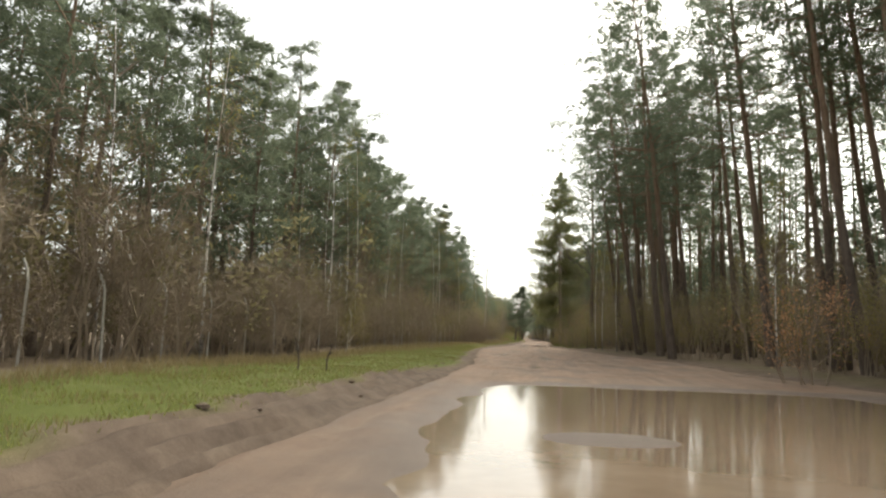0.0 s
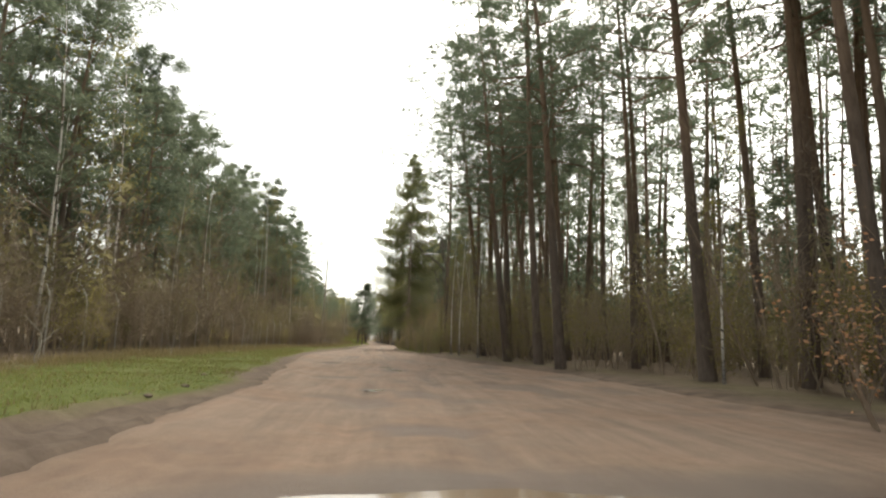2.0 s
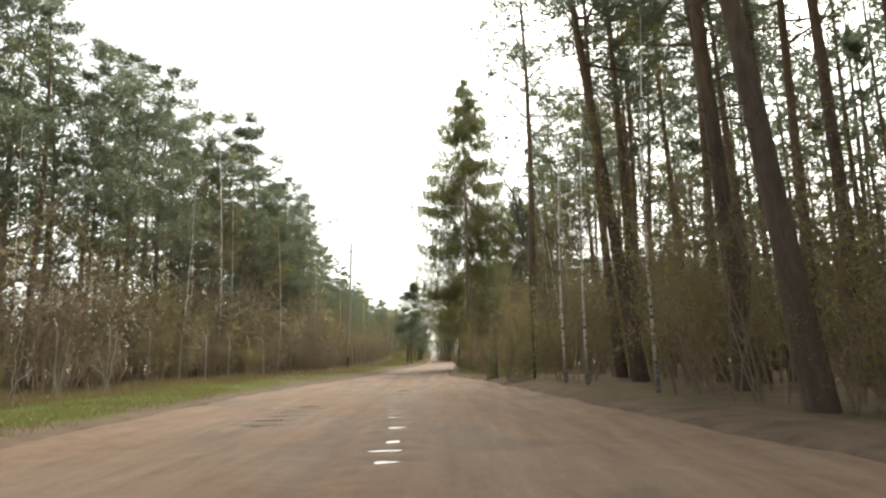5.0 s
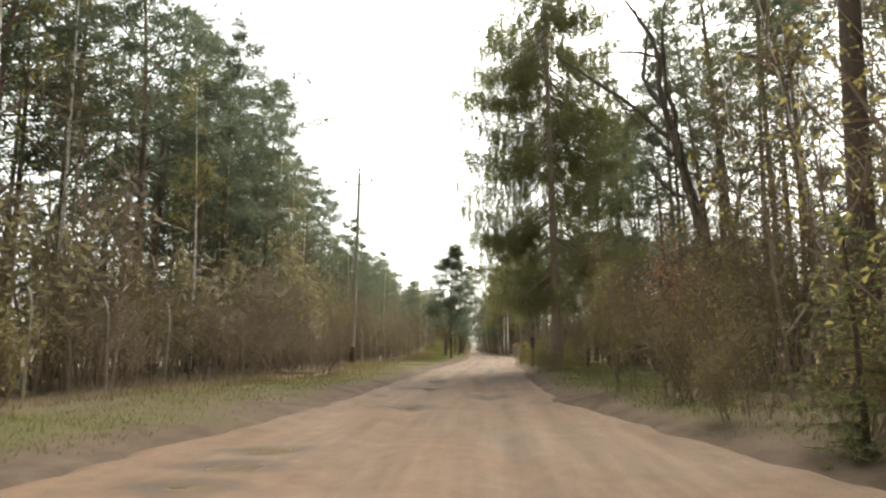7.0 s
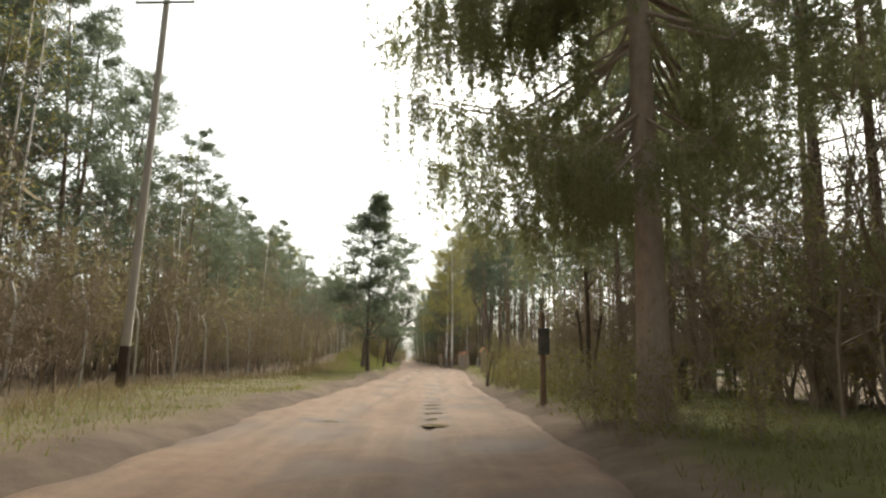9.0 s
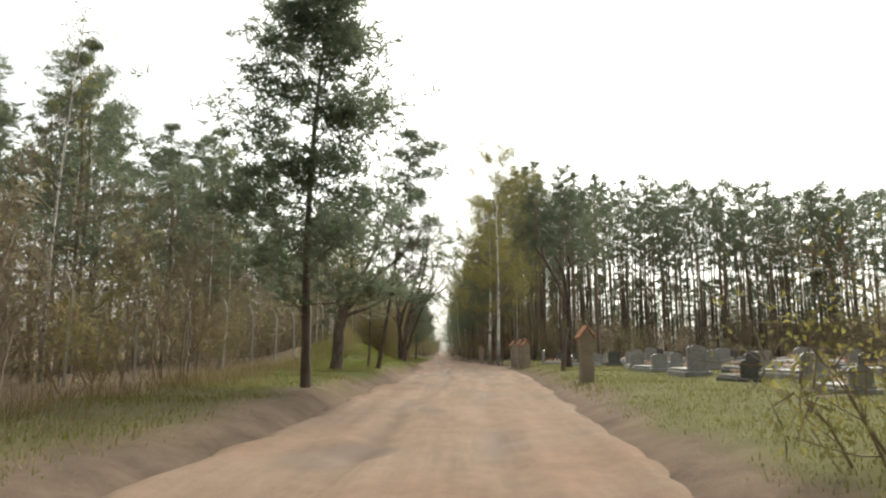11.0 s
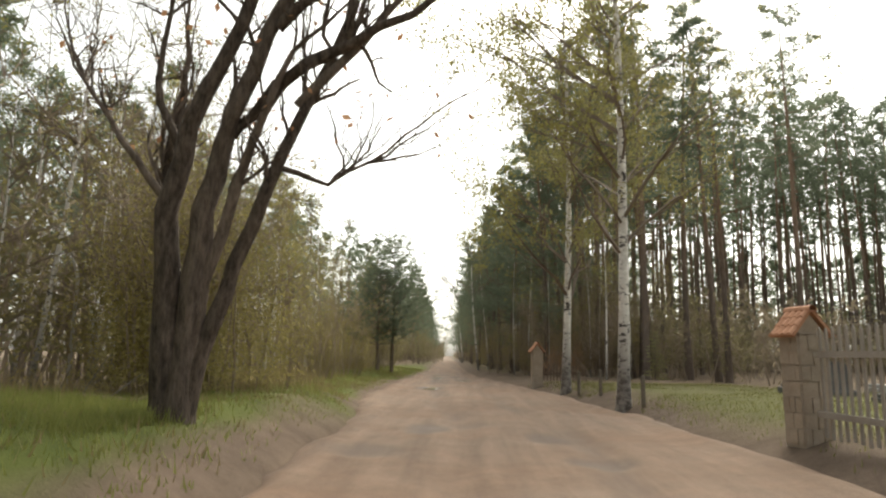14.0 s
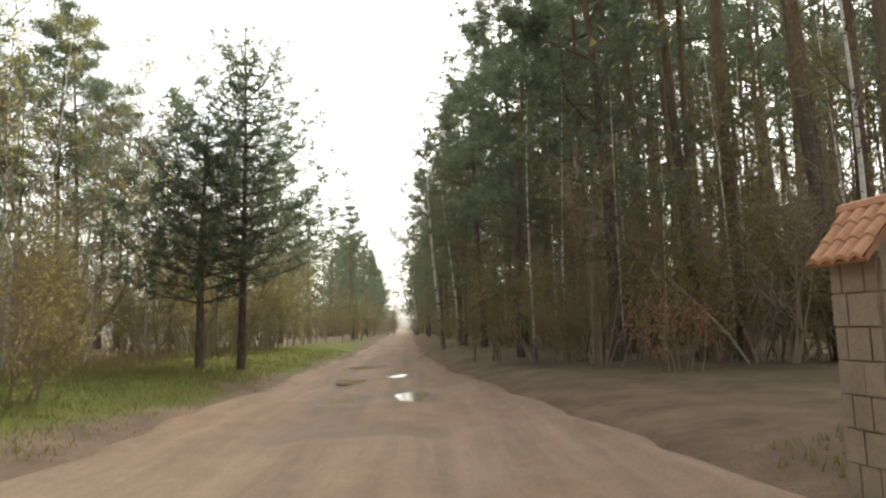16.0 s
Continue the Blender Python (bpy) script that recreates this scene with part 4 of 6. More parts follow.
# forest on the fence side of the track
y = 4.0
while y < 420:
    e = float(np.interp(y, EDGE_LY, EDGE_L))
    near = y < 206
    step = 2.9 if near else 5.0
    hgt = float(np.interp(y, [0, 22, 34, 90, 114, 126, 150, 165, 200, 330], [15.5, 16.5, 18.5, 18.0, 17.0, 12.8, 12.0, 11.0, 13.0, 18.0]))
    tall = float(np.interp(y, [0, 30, 60, 110, 140, 160, 168, 176, 182, 200], [1.15, 1.2, 1.05, 1.05, 0.75, 0.75, 1.0, 0.95, 0.55, 0.7]))
    olive_share = float(np.interp(y, [0, 40, 55, 130, 150, 180, 200], [0.15, 0.2, 0.4, 0.45, 0.3, 0.35, 0.6]))
    for dx, size in ((0.5, 0.75), (2.7, 1.1)):
        x, yy = e - dx - (0.9 if y < 125 else 0.0) + rng.uniform(-0.7, 0.7), y + rng.uniform(-1.2, 1.2)
        if not near and dx > 1 or (139 < y < 178 and dx < 2):
            continue
        kind = OLIVE_BUSH if rng.random() < olive_share else BROWN_BUSH
        if near and (dx < 1 or int(y) % 5 < 2):
            kind.plant(rng.randint(0, 11), x, yy, tall * size * rng.uniform(0.75, 1.15), rng.uniform(0, 360))
        else:
            UNDER.plant(rng.randint(0, 3), x, yy, rng.uniform(0.6, 1.1), rng.uniform(0, 6.28))
    if near and (rng.random() < 0.45 or y > 178):
        (BIRCH if rng.random() < 0.55 or y > 178 else BARE).plant(rng.randint(0, 9), e - 4.0 + rng.uniform(-1, 1.5), y + rng.uniform(-1, 1), hgt / 14 * rng.uniform(0.65, 1.0), rng.uniform(0, 360))
    for dx in (4.6, 8, 12):
        if rng.random() < (0.95 if near else 0.6):
            UNDER.plant(rng.randint(0, 3), e - dx + rng.uniform(-1, 1), y + rng.uniform(-1.4, 1.4), tall * rng.uniform(0.9, 1.5), rng.uniform(0, 6.28))
    if near:
        x, yy = e - 6.0 + rng.uniform(-1.2, 1.2), y + rng.uniform(-1.3, 1.3)
        EDGE_PINE.plant(rng.randint(0, 11), x, yy, hgt / 16 * rng.uniform(0.75, 1.08), rng.uniform(0, 360))
    for dx in ((9, 12.5, 17) if near else (5, 10)):
        if rng.random() < (0.9 if y < 206 else 0.6):
            FAR_L.plant(rng.randint(0, 2), e - dx + rng.uniform(-1.5, 1.5), y + rng.uniform(-1.5, 1.5), hgt / 16 * rng.uniform(0.8, 1.05), rng.uniform(0, 6.28))
    y += step * rng.uniform(0.88, 1.15)
for i in range(26):
    yy = 159.0 + i * 0.9
    x = float(np.interp(yy, [159, 163, 168, 182], [-7.0, -7.4, -6.6, -8.4])) - rng.uniform(0, 2.2)
    (BIRCH if i % 3 == 2 else BARE).plant(rng.randint(0, 9), x, yy, rng.uniform(0.5, 0.72), rng.uniform(0, 360), lean=(rng.gauss(0, 3), rng.gauss(0, 3)))
for i in range(7):
    yy = 163.2 + i * 0.42
    x = -4.7 + (-1.2 if i % 2 else 0.0) + rng.uniform(-0.4, 0.3)
    DENSE_BUSH.plant(i, x, yy, rng.uniform(0.7, 0.85), rng.uniform(0, 360))
for i in range(16):
    UNDER.plant(i % 4, -9.2 - 1.4 * (i % 4) + rng.uniform(-0.5, 0.5), 143 + i * 1.5, rng.uniform(0.6, 0.95), rng.uniform(0, 6.28))
for i in range(106):
    yy = 6 + i * 1.22
    UNDER.plant(i % 4, float(np.interp(yy, EDGE_LY, EDGE_L)) - (3.4 if i % 2 else 6.2) + rng.uniform(-0.7, 0.7), yy, rng.uniform(0.75, 1.2), rng.uniform(0, 6.28))
for i in range(70):
    yy = 196 + i * 1.6
    e = float(np.interp(yy, EDGE_LY, EDGE_L))
    FAR_L.plant(i % 3, e - rng.uniform(5, 26), yy, rng.uniform(0.7, 1.0), rng.uniform(0, 6.28))
    UNDER.plant(i % 4, e - rng.uniform(3, 16), yy - 16, rng.uniform(0.7, 1.1), rng.uniform(0, 6.28))
FAR_L.finish("far_woods", "deep green pine woods behind the old fence")

# pine forest on the other side
y = 8.0
while y < 420:
    e = float(np.interp(y, EDGE_RY, EDGE_R))
    near = y < 206
    step = 3.0 if near else 5.0
    small = float(np.interp(y, [0, 110, 120, 176, 182, 260, 420], [1.0, 1.0, 0.7, 0.66, 0.66, 0.7, 0.8]))
    for dx in (0.2, 2.4, 5.5):
        x, yy = e + dx + rng.uniform(-1, 1), y + rng.uniform(-1.3, 1.3)
        if 112 < y < 182 or (90 < yy < 101 and x < 11) or in_cemetery(x, yy) or (not near and dx > 3) or (dx > 5 and rng.random() < 0.55):
            continue
        if dx > 5:
            UNDER.plant(rng.randint(0, 3), x, yy, rng.uniform(0.6, 0.9), rng.uniform(0, 6.28))
            continue
        k, size = rng.random(), (0.55 if y > 178 else 0.8) * (1.3 if dx > 2 else 0.8)
        if k < 0.6:
            OLIVE_BUSH.plant(rng.randint(0, 9), x, yy, size * rng.uniform(0.7, 1.15), rng.uniform(0, 360))
        elif k < 0.84:
            BROWN_BUSH.plant(rng.randint(0, 9), x, yy, size * rng.uniform(0.7, 1.1), rng.uniform(0, 360))
        elif k < 0.94:
            BIRCH.plant(rng.randint(0, 9), x, yy, rng.uniform(0.5, 0.8), rng.uniform(0, 360))
        elif y > 60 and x > 6:
            YOUNG_SPRUCE.plant(rng.randint(0, 3), x, yy, rng.uniform(0.4, 0.8), rng.uniform(0, 360))
    for dx in (7, 9.5, 12, 15, 19, 24):
        x, yy = e + dx + rng.uniform(-1.2, 1.2), y + rng.uniform(-1.4, 1.4)
        if rng.random() < 0.8 and not in_cemetery(x, yy):
            UNDER.plant(rng.randint(0, 3), x, yy, rng.uniform(0.9, 1.6) * (0.75 if y > 112 else 1.0), rng.uniform(0, 6.28))
    for dx in (3.5, 7.5, 11.5):
        x, yy = e + dx + rng.uniform(-1.6, 1.6), y + rng.uniform(-1.4, 1.4)
        if rng.random() < 0.4 and near and not in_cemetery(x, yy) and not (38 < y < 76 and dx < 5) and not (86 < yy < 114 and x < 12):
            if 118 < y < 176:
                continue
            if y > 176:
                TALL_PINE.plant(rng.randint(0, 9), x, yy, rng.uniform(0.9, 1.1) * 0.72, rng.uniform(0, 360))
            else:
                TALL_PINE.plant(rng.randint(0, 9), x, yy, small * rng.uniform(0.85, 1.06), rng.uniform(0, 360), lean=(rng.gauss(0, 1.2), rng.gauss(0, 1.2)))
    for dx in ((16, 20, 26) if near else (3, 8, 14)):
        x, yy, k_low = e + dx + rng.uniform(-2, 2), y + rng.uniform(-1.5, 1.5), rng.random()
        if rng.random() < (0.62 if y < 172 or y > 206 else 0.35) and not in_cemetery(x, yy):
            FAR_R.plant(rng.randint(3, 4) if y > 206 and k_low > 0.5 else rng.randint(0, 2), x, yy, ((0.8 if k_low > 0.5 else 0.68) if y > 172 else small) * rng.uniform(0.85, 1.1), rng.uniform(0, 6.28))
    y += step * rng.uniform(0.88, 1.15)
for i in range(26):  # woods behind the start of the track
    FAR_R.plant(i % 3, (-1) ** i * rng.uniform(11, 24), 6 - i * 1.6, rng.uniform(0.8, 1.0), rng.uniform(0, 6.28))
for i in range(26):  # thicket before the cemetery
    x, yy = 6.2 + (i % 3) * 2.3 + rng.uniform(-0.7, 0.7), 106.5 + (i // 3) * 1.9 + rng.uniform(-0.7, 0.7)
    if x < 7.5 and yy < 110:
        continue
    if i % 4 == 3:
        continue
    (OLIVE_BUSH if i % 5 < 2 else BROWN_BUSH).plant(i, x, yy, rng.uniform(0.6, 0.95), rng.uniform(0, 360))
for i, (x, yy) in enumerate(((10.5, 118.5), (13.0, 122.0), (12.0, 108.0), (14.5, 115.0))):
    TALL_PINE.plant(i, x, yy, 0.78, i * 50.0)
for i, (x, yy) in enumerate(((8.7, 119.3), (10.6, 116.5), (12.4, 120.5))):
    EDGE_PINE.plant(i, x, yy, 1.12, i * 40.0)
for i in range(150):  # woods that close the view far off
    x, yy = rng.uniform(38, 62), 10 + i * 1.5
    x += 14 if yy > 105 else 0
    FAR_R.plant(3 + i % 2, x, yy, rng.uniform(0.7, 1.0) * (0.95 if yy > 100 else 0.95), rng.uniform(0, 6.28))
    UNDER.plant(i % 4, rng.uniform(32, 42) + (14 if yy > 105 else 0), yy, rng.uniform(1.0, 1.6), rng.uniform(0, 6.28))
# the tall dark pines beyond the graves
for i in range(160):
    x = 9 + (i * 37 % 160) / 160 * 62 + rng.uniform(-1, 1)
    yy = 206 + 0.12 * x + (i % 5) * 4.5 + rng.uniform(-1.5, 1.5)
    FAR_R.plant((1, 0, 1)[i % 3], x, yy, rng.uniform(0.94, 1.05), rng.uniform(0, 6.28))
    if i % 2:
        UNDER.plant(i % 4, x + rng.uniform(-2, 2), 202 + 0.12 * x + (i % 3) * 7, rng.uniform(0.9, 1.5), rng.uniform(0, 6.28))
    else:
        FAR_R.plant(3 + i // 2 % 2, x, yy + 16, rng.uniform(0.72, 0.86), rng.uniform(0, 6.28))
for i in range(40):
    UNDER.plant(i % 4, 12 + i * 1.2, 190 + 0.15 * i + rng.uniform(-2, 2), rng.uniform(0.35, 0.6), rng.uniform(0, 6.28))
for i in range(64):
    yy = 184 + i * 1.6
    e = float(np.interp(yy, EDGE_RY, EDGE_R))
    k_far, d_far, t_far = rng.uniform(0.6, 0.8), rng.uniform(4, 13), rng.uniform(0, 6.28)
    if i % 2:
        FAR_R.plant(i // 2 % 3, e + d_far, yy + 8, k_far, t_far)
    UNDER.plant(i % 4, e + rng.uniform(4, 22), yy - 3, rng.uniform(0.6, 1.0), rng.uniform(0, 6.28))
for i in range(64):
    yy = 22 + i * 1.4
    e = float(np.interp(yy, EDGE_RY, EDGE_R))
    FAR_R.plant(3 + i % 2, e + rng.uniform(12, 27), yy, rng.uniform(0.6, 0.78), rng.uniform(0, 6.28))
FAR_R.finish("far_woods", "pine woods with bare trunks in the distance")
UNDER.finish("undergrowth", "tangled brown and olive undergrowth deep in the woods", "undergrowth")

# pines that stand out along the edge
for i, (x, y, k) in enumerate(((8.7, 43.5, 0.98), (9.0, 49.0, 1.02), (8.4, 55.0, 1.0), (9.6, 60.5, 1.04), (8.6, 66.5, 1.0), (9.4, 72.0, 0.9))):
    WIDE_PINE.plant(i, x, y, k, i * 97.0, lean=(0.0, (-5.0, -3.0, -6.5, -4.0, -5.5, -3.5)[i]))
for i, (x, y, k) in enumerate(((13.4, 46.0, 1.0), (13.0, 57.0, 1.0), (12.2, 65.0, 1.0), (14.3, 67.0, 1.0), (15.6, 50.0, 1.05), (16.5, 74.0, 1.0), (14.8, 78.0, 1.0), (12.5, 37.0, 1.0), (13.5, 29.0, 1.0))):
    TALL_PINE.plant(i, x, y, k, i * 67.0, lean=(0.0, -2.5 - 2.0 * (i % 3)))
tall = random.Random(331)
for i in range(16):  # close-set pines beside the first bend
    TALL_PINE.plant(i + 2, 13.5 + (i % 4) * 2.9 + tall.uniform(-1, 1), 22.0 + (i // 4) * 5.5 + tall.uniform(-1.8, 1.8), tall.uniform(0.86, 1.05), i * 83.0, lean=(0.0, tall.uniform(-6, 0)))
for i, (x, y, k) in enumerate(((12.5, 103.0, 0.8), (15.0, 98.0, 0.9), (18.5, 104.0, 0.95), (17.0, 92.0, 0.95), (20.0, 98.0, 1.0))):
    TALL_PINE.plant(i + 1, x, y, k, i * 59.0, lean=(0.0, -4.0))
for i, (x, y, k) in enumerate(((9.6, 86.5, 1.0), (11.2, 89.5, 1.1), (10.0, 92.0, 0.9), (12.8, 86.0, 1.15), (11.8, 94.0, 1.0))):
    (BARE if i % 2 else BIRCH).plant(i, x, y, k, i * 77.0, lean=(0.0, -6.0))
for i, (x, y, k) in enumerate(((8.8, 87.5, 1.05), (10.4, 90.5, 1.15), (11.6, 87.0, 1.2))):
    (OLIVE_BUSH, BROWN_BUSH)[i % 2].plant(i + 1, x, y, k, i * 41.0)
for i, (x, y, k) in enumerate(((4.3, 187.5, 0.95), (4.7, 192.0, 1.0), (3.5, 197.0, 0.95), (2.6, 190.5, 0.7), (2.4, 198.5, 0.85), (5.6, 201.0, 1.0), (4.6, 206.0, 1.0), (1.9, 203.0, 0.8))):
    LOW_PINE.plant(i, x, y, k, i * 71.0)
for i, (x, y, k) in enumerate(((6.6, 188.5, 0.74), (8.5, 186.0, 0.78), (10.4, 188.5, 0.8), (12.5, 185.0, 0.74), (7.6, 194.0, 0.8), (5.8, 191.0, 0.7))):
    TALL_PINE.plant(i, x, y, k, i * 71.0, lean=(0.0, -3.0 - (i % 3)))
for i in range(15):  # young growth at the corner past the graves
    x, yy = 1.9 + 0.5 * i + tall.uniform(-0.4, 0.4), 189.0 - 0.25 * min(i, 14) + tall.uniform(-0.8, 0.8)
    if i % 2:
        BIRCH.plant(i, x, yy, tall.uniform(0.38, 0.55), i * 79.0)
    else:
        OLIVE_BUSH.plant(i, x, yy, tall.uniform(0.65, 0.95), i * 79.0)
for i in range(10):
    x, yy = 8.6 + (i % 4) * 1.8 + tall.uniform(-0.6, 0.6), 102.5 + (i // 4) * 3.3 + tall.uniform(-0.8, 0.8)
    (BROWN_BUSH, OLIVE_BUSH, BROWN_BUSH)[i % 3].plant(i + 1, x, yy, tall.uniform(0.95, 1.3), i * 61.0)
for i in range(4):
    x, yy = 9.8 + (i % 3) * 1.9 + tall.uniform(-0.6, 0.6), 88.5 + (i // 3) * 3.6 + tall.uniform(-0.8, 0.8)
    (OLIVE_BUSH, BROWN_BUSH)[i % 2].plant(i, x, yy, tall.uniform(0.95, 1.35), i * 47.0)
for i, (x, y, k) in enumerate(((9.6, 119.8, 1.1), (11.3, 117.2, 1.15), (11.3, 109.5, 1.05), (13.4, 105.5, 1.05))):
    LOW_PINE.plant(i, x, y, k, i * 87.0)

for i in range(16):  # closer ranks on the fence side
    yy = 99 + i * 4.2 + tall.uniform(-1, 1)
    x = float(np.interp(yy, EDGE_LY, EDGE_L)) - tall.uniform(7.0, 10.5)
    EDGE_PINE.plant(i + 1, x, yy, (1.0 if yy < 120 else 0.72) * tall.uniform(0.85, 1.05), i * 73.0)
    (OLIVE_BUSH if i % 3 else BIRCH).plant(i, x + 2.6, yy + 1.9, tall.uniform(0.75, 1.0), i * 73.0)

LOW_SHRUB = Kind([lambda s=s, h=h: make_thicket(s, h, 1.6, 5, 16, 700, M_BUD, 0.035, "low shrub in fresh yellow-green leaf") for s, h in ((61, 1.2), (62, 1.6))])
for i in range(16):
    yy = 99 + i * 1.5 + rng.uniform(-0.5, 0.5)
    LOW_SHRUB.plant(i, float(road_right(yy)) + rng.uniform(0.9, 2.6), yy, rng.uniform(0.5, 1.0), rng.uniform(0, 360))
for i in range(18):
    yy = 100 + i * 1.1
    LOW_SHRUB.plant(i, float(road_right(yy)) + tall.uniform(0.7, 2.6), yy, tall.uniform(0.45, 0.85), i * 67.0)
for i in range(14):
    LOW_SHRUB.plant(i, -4.6 - 0.21 * i + tall.uniform(-0.6, 0.6), 149.5 + i * 0.6, tall.uniform(0.35, 0.75), i * 53.0)
for i in range(5):
    LOW_SHRUB.plant(i, -5.2 - 0.35 * i + rng.uniform(-0.3, 0.3), 150.5 + i * 0.9, rng.uniform(0.6, 0.9), rng.uniform(0, 360))

for i, (x, y) in enumerate(((8.8, 180.5), (11.4, 182.0), (7.2, 183.5))):
    TALL_PINE.plant(i, x, y + 4, 0.8, i * 110.0)

# half-grown bushes and pines between the trunks past the cemetery
grow = random.Random(915)
for i in range(20):
    yy = 187 + i * 1.9
    e = float(np.interp(yy, EDGE_RY, EDGE_R))
    (OLIVE_BUSH if i % 4 else BROWN_BUSH).plant(i, e + grow.uniform(2.0, 8.5), yy - 1.5, grow.uniform(0.7, 1.05), grow.uniform(0, 360))
for i, (x, yy, k) in enumerate(((5.6, 196.5, 0.8), (4.2, 209.0, 0.85), (6.9, 207.0, 0.9))):
    LOW_PINE.plant(i + 1, x, yy, k, i * 53.0)
for i in range(11):
    yy = 186 + i * 2.3
    OLIVE_BUSH.plant(i, -7.0 + grow.uniform(-1.6, 1.2), yy, grow.uniform(0.6, 0.9), grow.uniform(0, 360))

for i in range(8):
    yy = 174.5 + i * 0.95
    OLIVE_BUSH.plant(i + 1, -5.7 + grow.uniform(-0.9, 0.7), yy, grow.uniform(0.5, 0.72), grow.uniform(0, 360))

# the tall spruce beside the track
place(make_spruce(71, 27.8, 4.6, 0.24, 46, bare=0.16, density=1.05, label="tall Norway spruce with drooping boughs beside the track"), 3.8, 102.0)
for i, (x, y, k) in enumerate(((4.2, 76.0, 0.7), (5.6, 72.0, 0.8))):
    YOUNG_SPRUCE.plant(i, x, y, k, i * 80.0)


# ---------------------------------------------------------------- poles, posts
def box(bm, x0, x1, y0, y1, z0, z1):
    r = bmesh.ops.create_cube(bm, size=1.0)
    bmesh.ops.scale(bm, vec=(x1 - x0, y1 - y0, z1 - z0), verts=r["verts"])
    bmesh.ops.translate(bm, vec=((x0 + x1) / 2, (y0 + y1) / 2, (z0 + z1) / 2), verts=r["verts"])
    return r["verts"]


def make_pole():
    top = thing("power_pole", "tall weathered wooden power pole with steel crossarm and insulators", "power pole")
    s = Soup()
    s.tube([Vector((0, 0, 1.2)), Vector((0.03, 0, 7)), Vector((0.0, 0, 14.0))], [0.15, 0.125, 0.095], 12)
    s.obj("shaft", M_WOOD, top, smooth=True)
    s = Soup()
    s.tube([Vector((0.0, 0.0, -0.5)), Vector((0.0, 0, 1.3))], [0.19, 0.17], 10)
    s.obj("stub", M_TAR, top, label="dark tarred foot of the pole")
    s = Soup()
    s.tube([Vector((-1.0, -0.12, 13.0)), Vector((1.0, -0.12, 13.15))], [0.045, 0.045], 4)
    s.obj("crossarm", M_STEEL, top)
    for x, z in ((-0.95, 13.03), (0.95, 13.17), (0.0, 14.0)):
        s = Soup()
        s.tube([Vector((x, -0.12 if x else 0, z + h)) for h in (0.0, 0.12, 0.16, 0.24, 0.28, 0.36, 0.42)], [0.02, 0.02, 0.09, 0.06, 0.085, 0.05, 0.02], 8)
        s.obj("insulator", M_BROWN_GLAZE, top)
    return top


pole = make_pole()
pole.matrix_basis = pose(-8.7, 111.6, ground_z(-8.7, 111.6), 0, 1.5, 0) @ Matrix.Scale(0.94, 4)


def make_fence_post():
    top = thing("fence_post", "pale concrete fence post with a bent top", "fence post", group="posts of the old fence")
    s = Soup()
    s.tube([Vector((0, 0, -0.4)), Vector((0, 0, 2.05)), Vector((-0.06, 0, 2.3)), Vector((-0.2, 0, 2.6))], [0.045, 0.042, 0.038, 0.03], 4)
    s.obj("post", M_CONCRETE, top)
    return top


post = make_fence_post()
FENCE_Y, FENCE_X = [-12, 22, 60, 114, 153, 160, 200], [-12.2, -12.2, -11.5, -8.9, -7.6, -7.5, -7.5]
y, first = -10.0, True
while y < 200:
    x = float(np.interp(y, FENCE_Y, FENCE_X))
    m = pose(x, y, ground_z(x, y), rng.gauss(0, 1.5), rng.gauss(0, 1.5), rng.gauss(0, 8))
    if first:
        post.matrix_basis, first = m, False
    else:
        copy_thing(post, m)
    y += 3.0

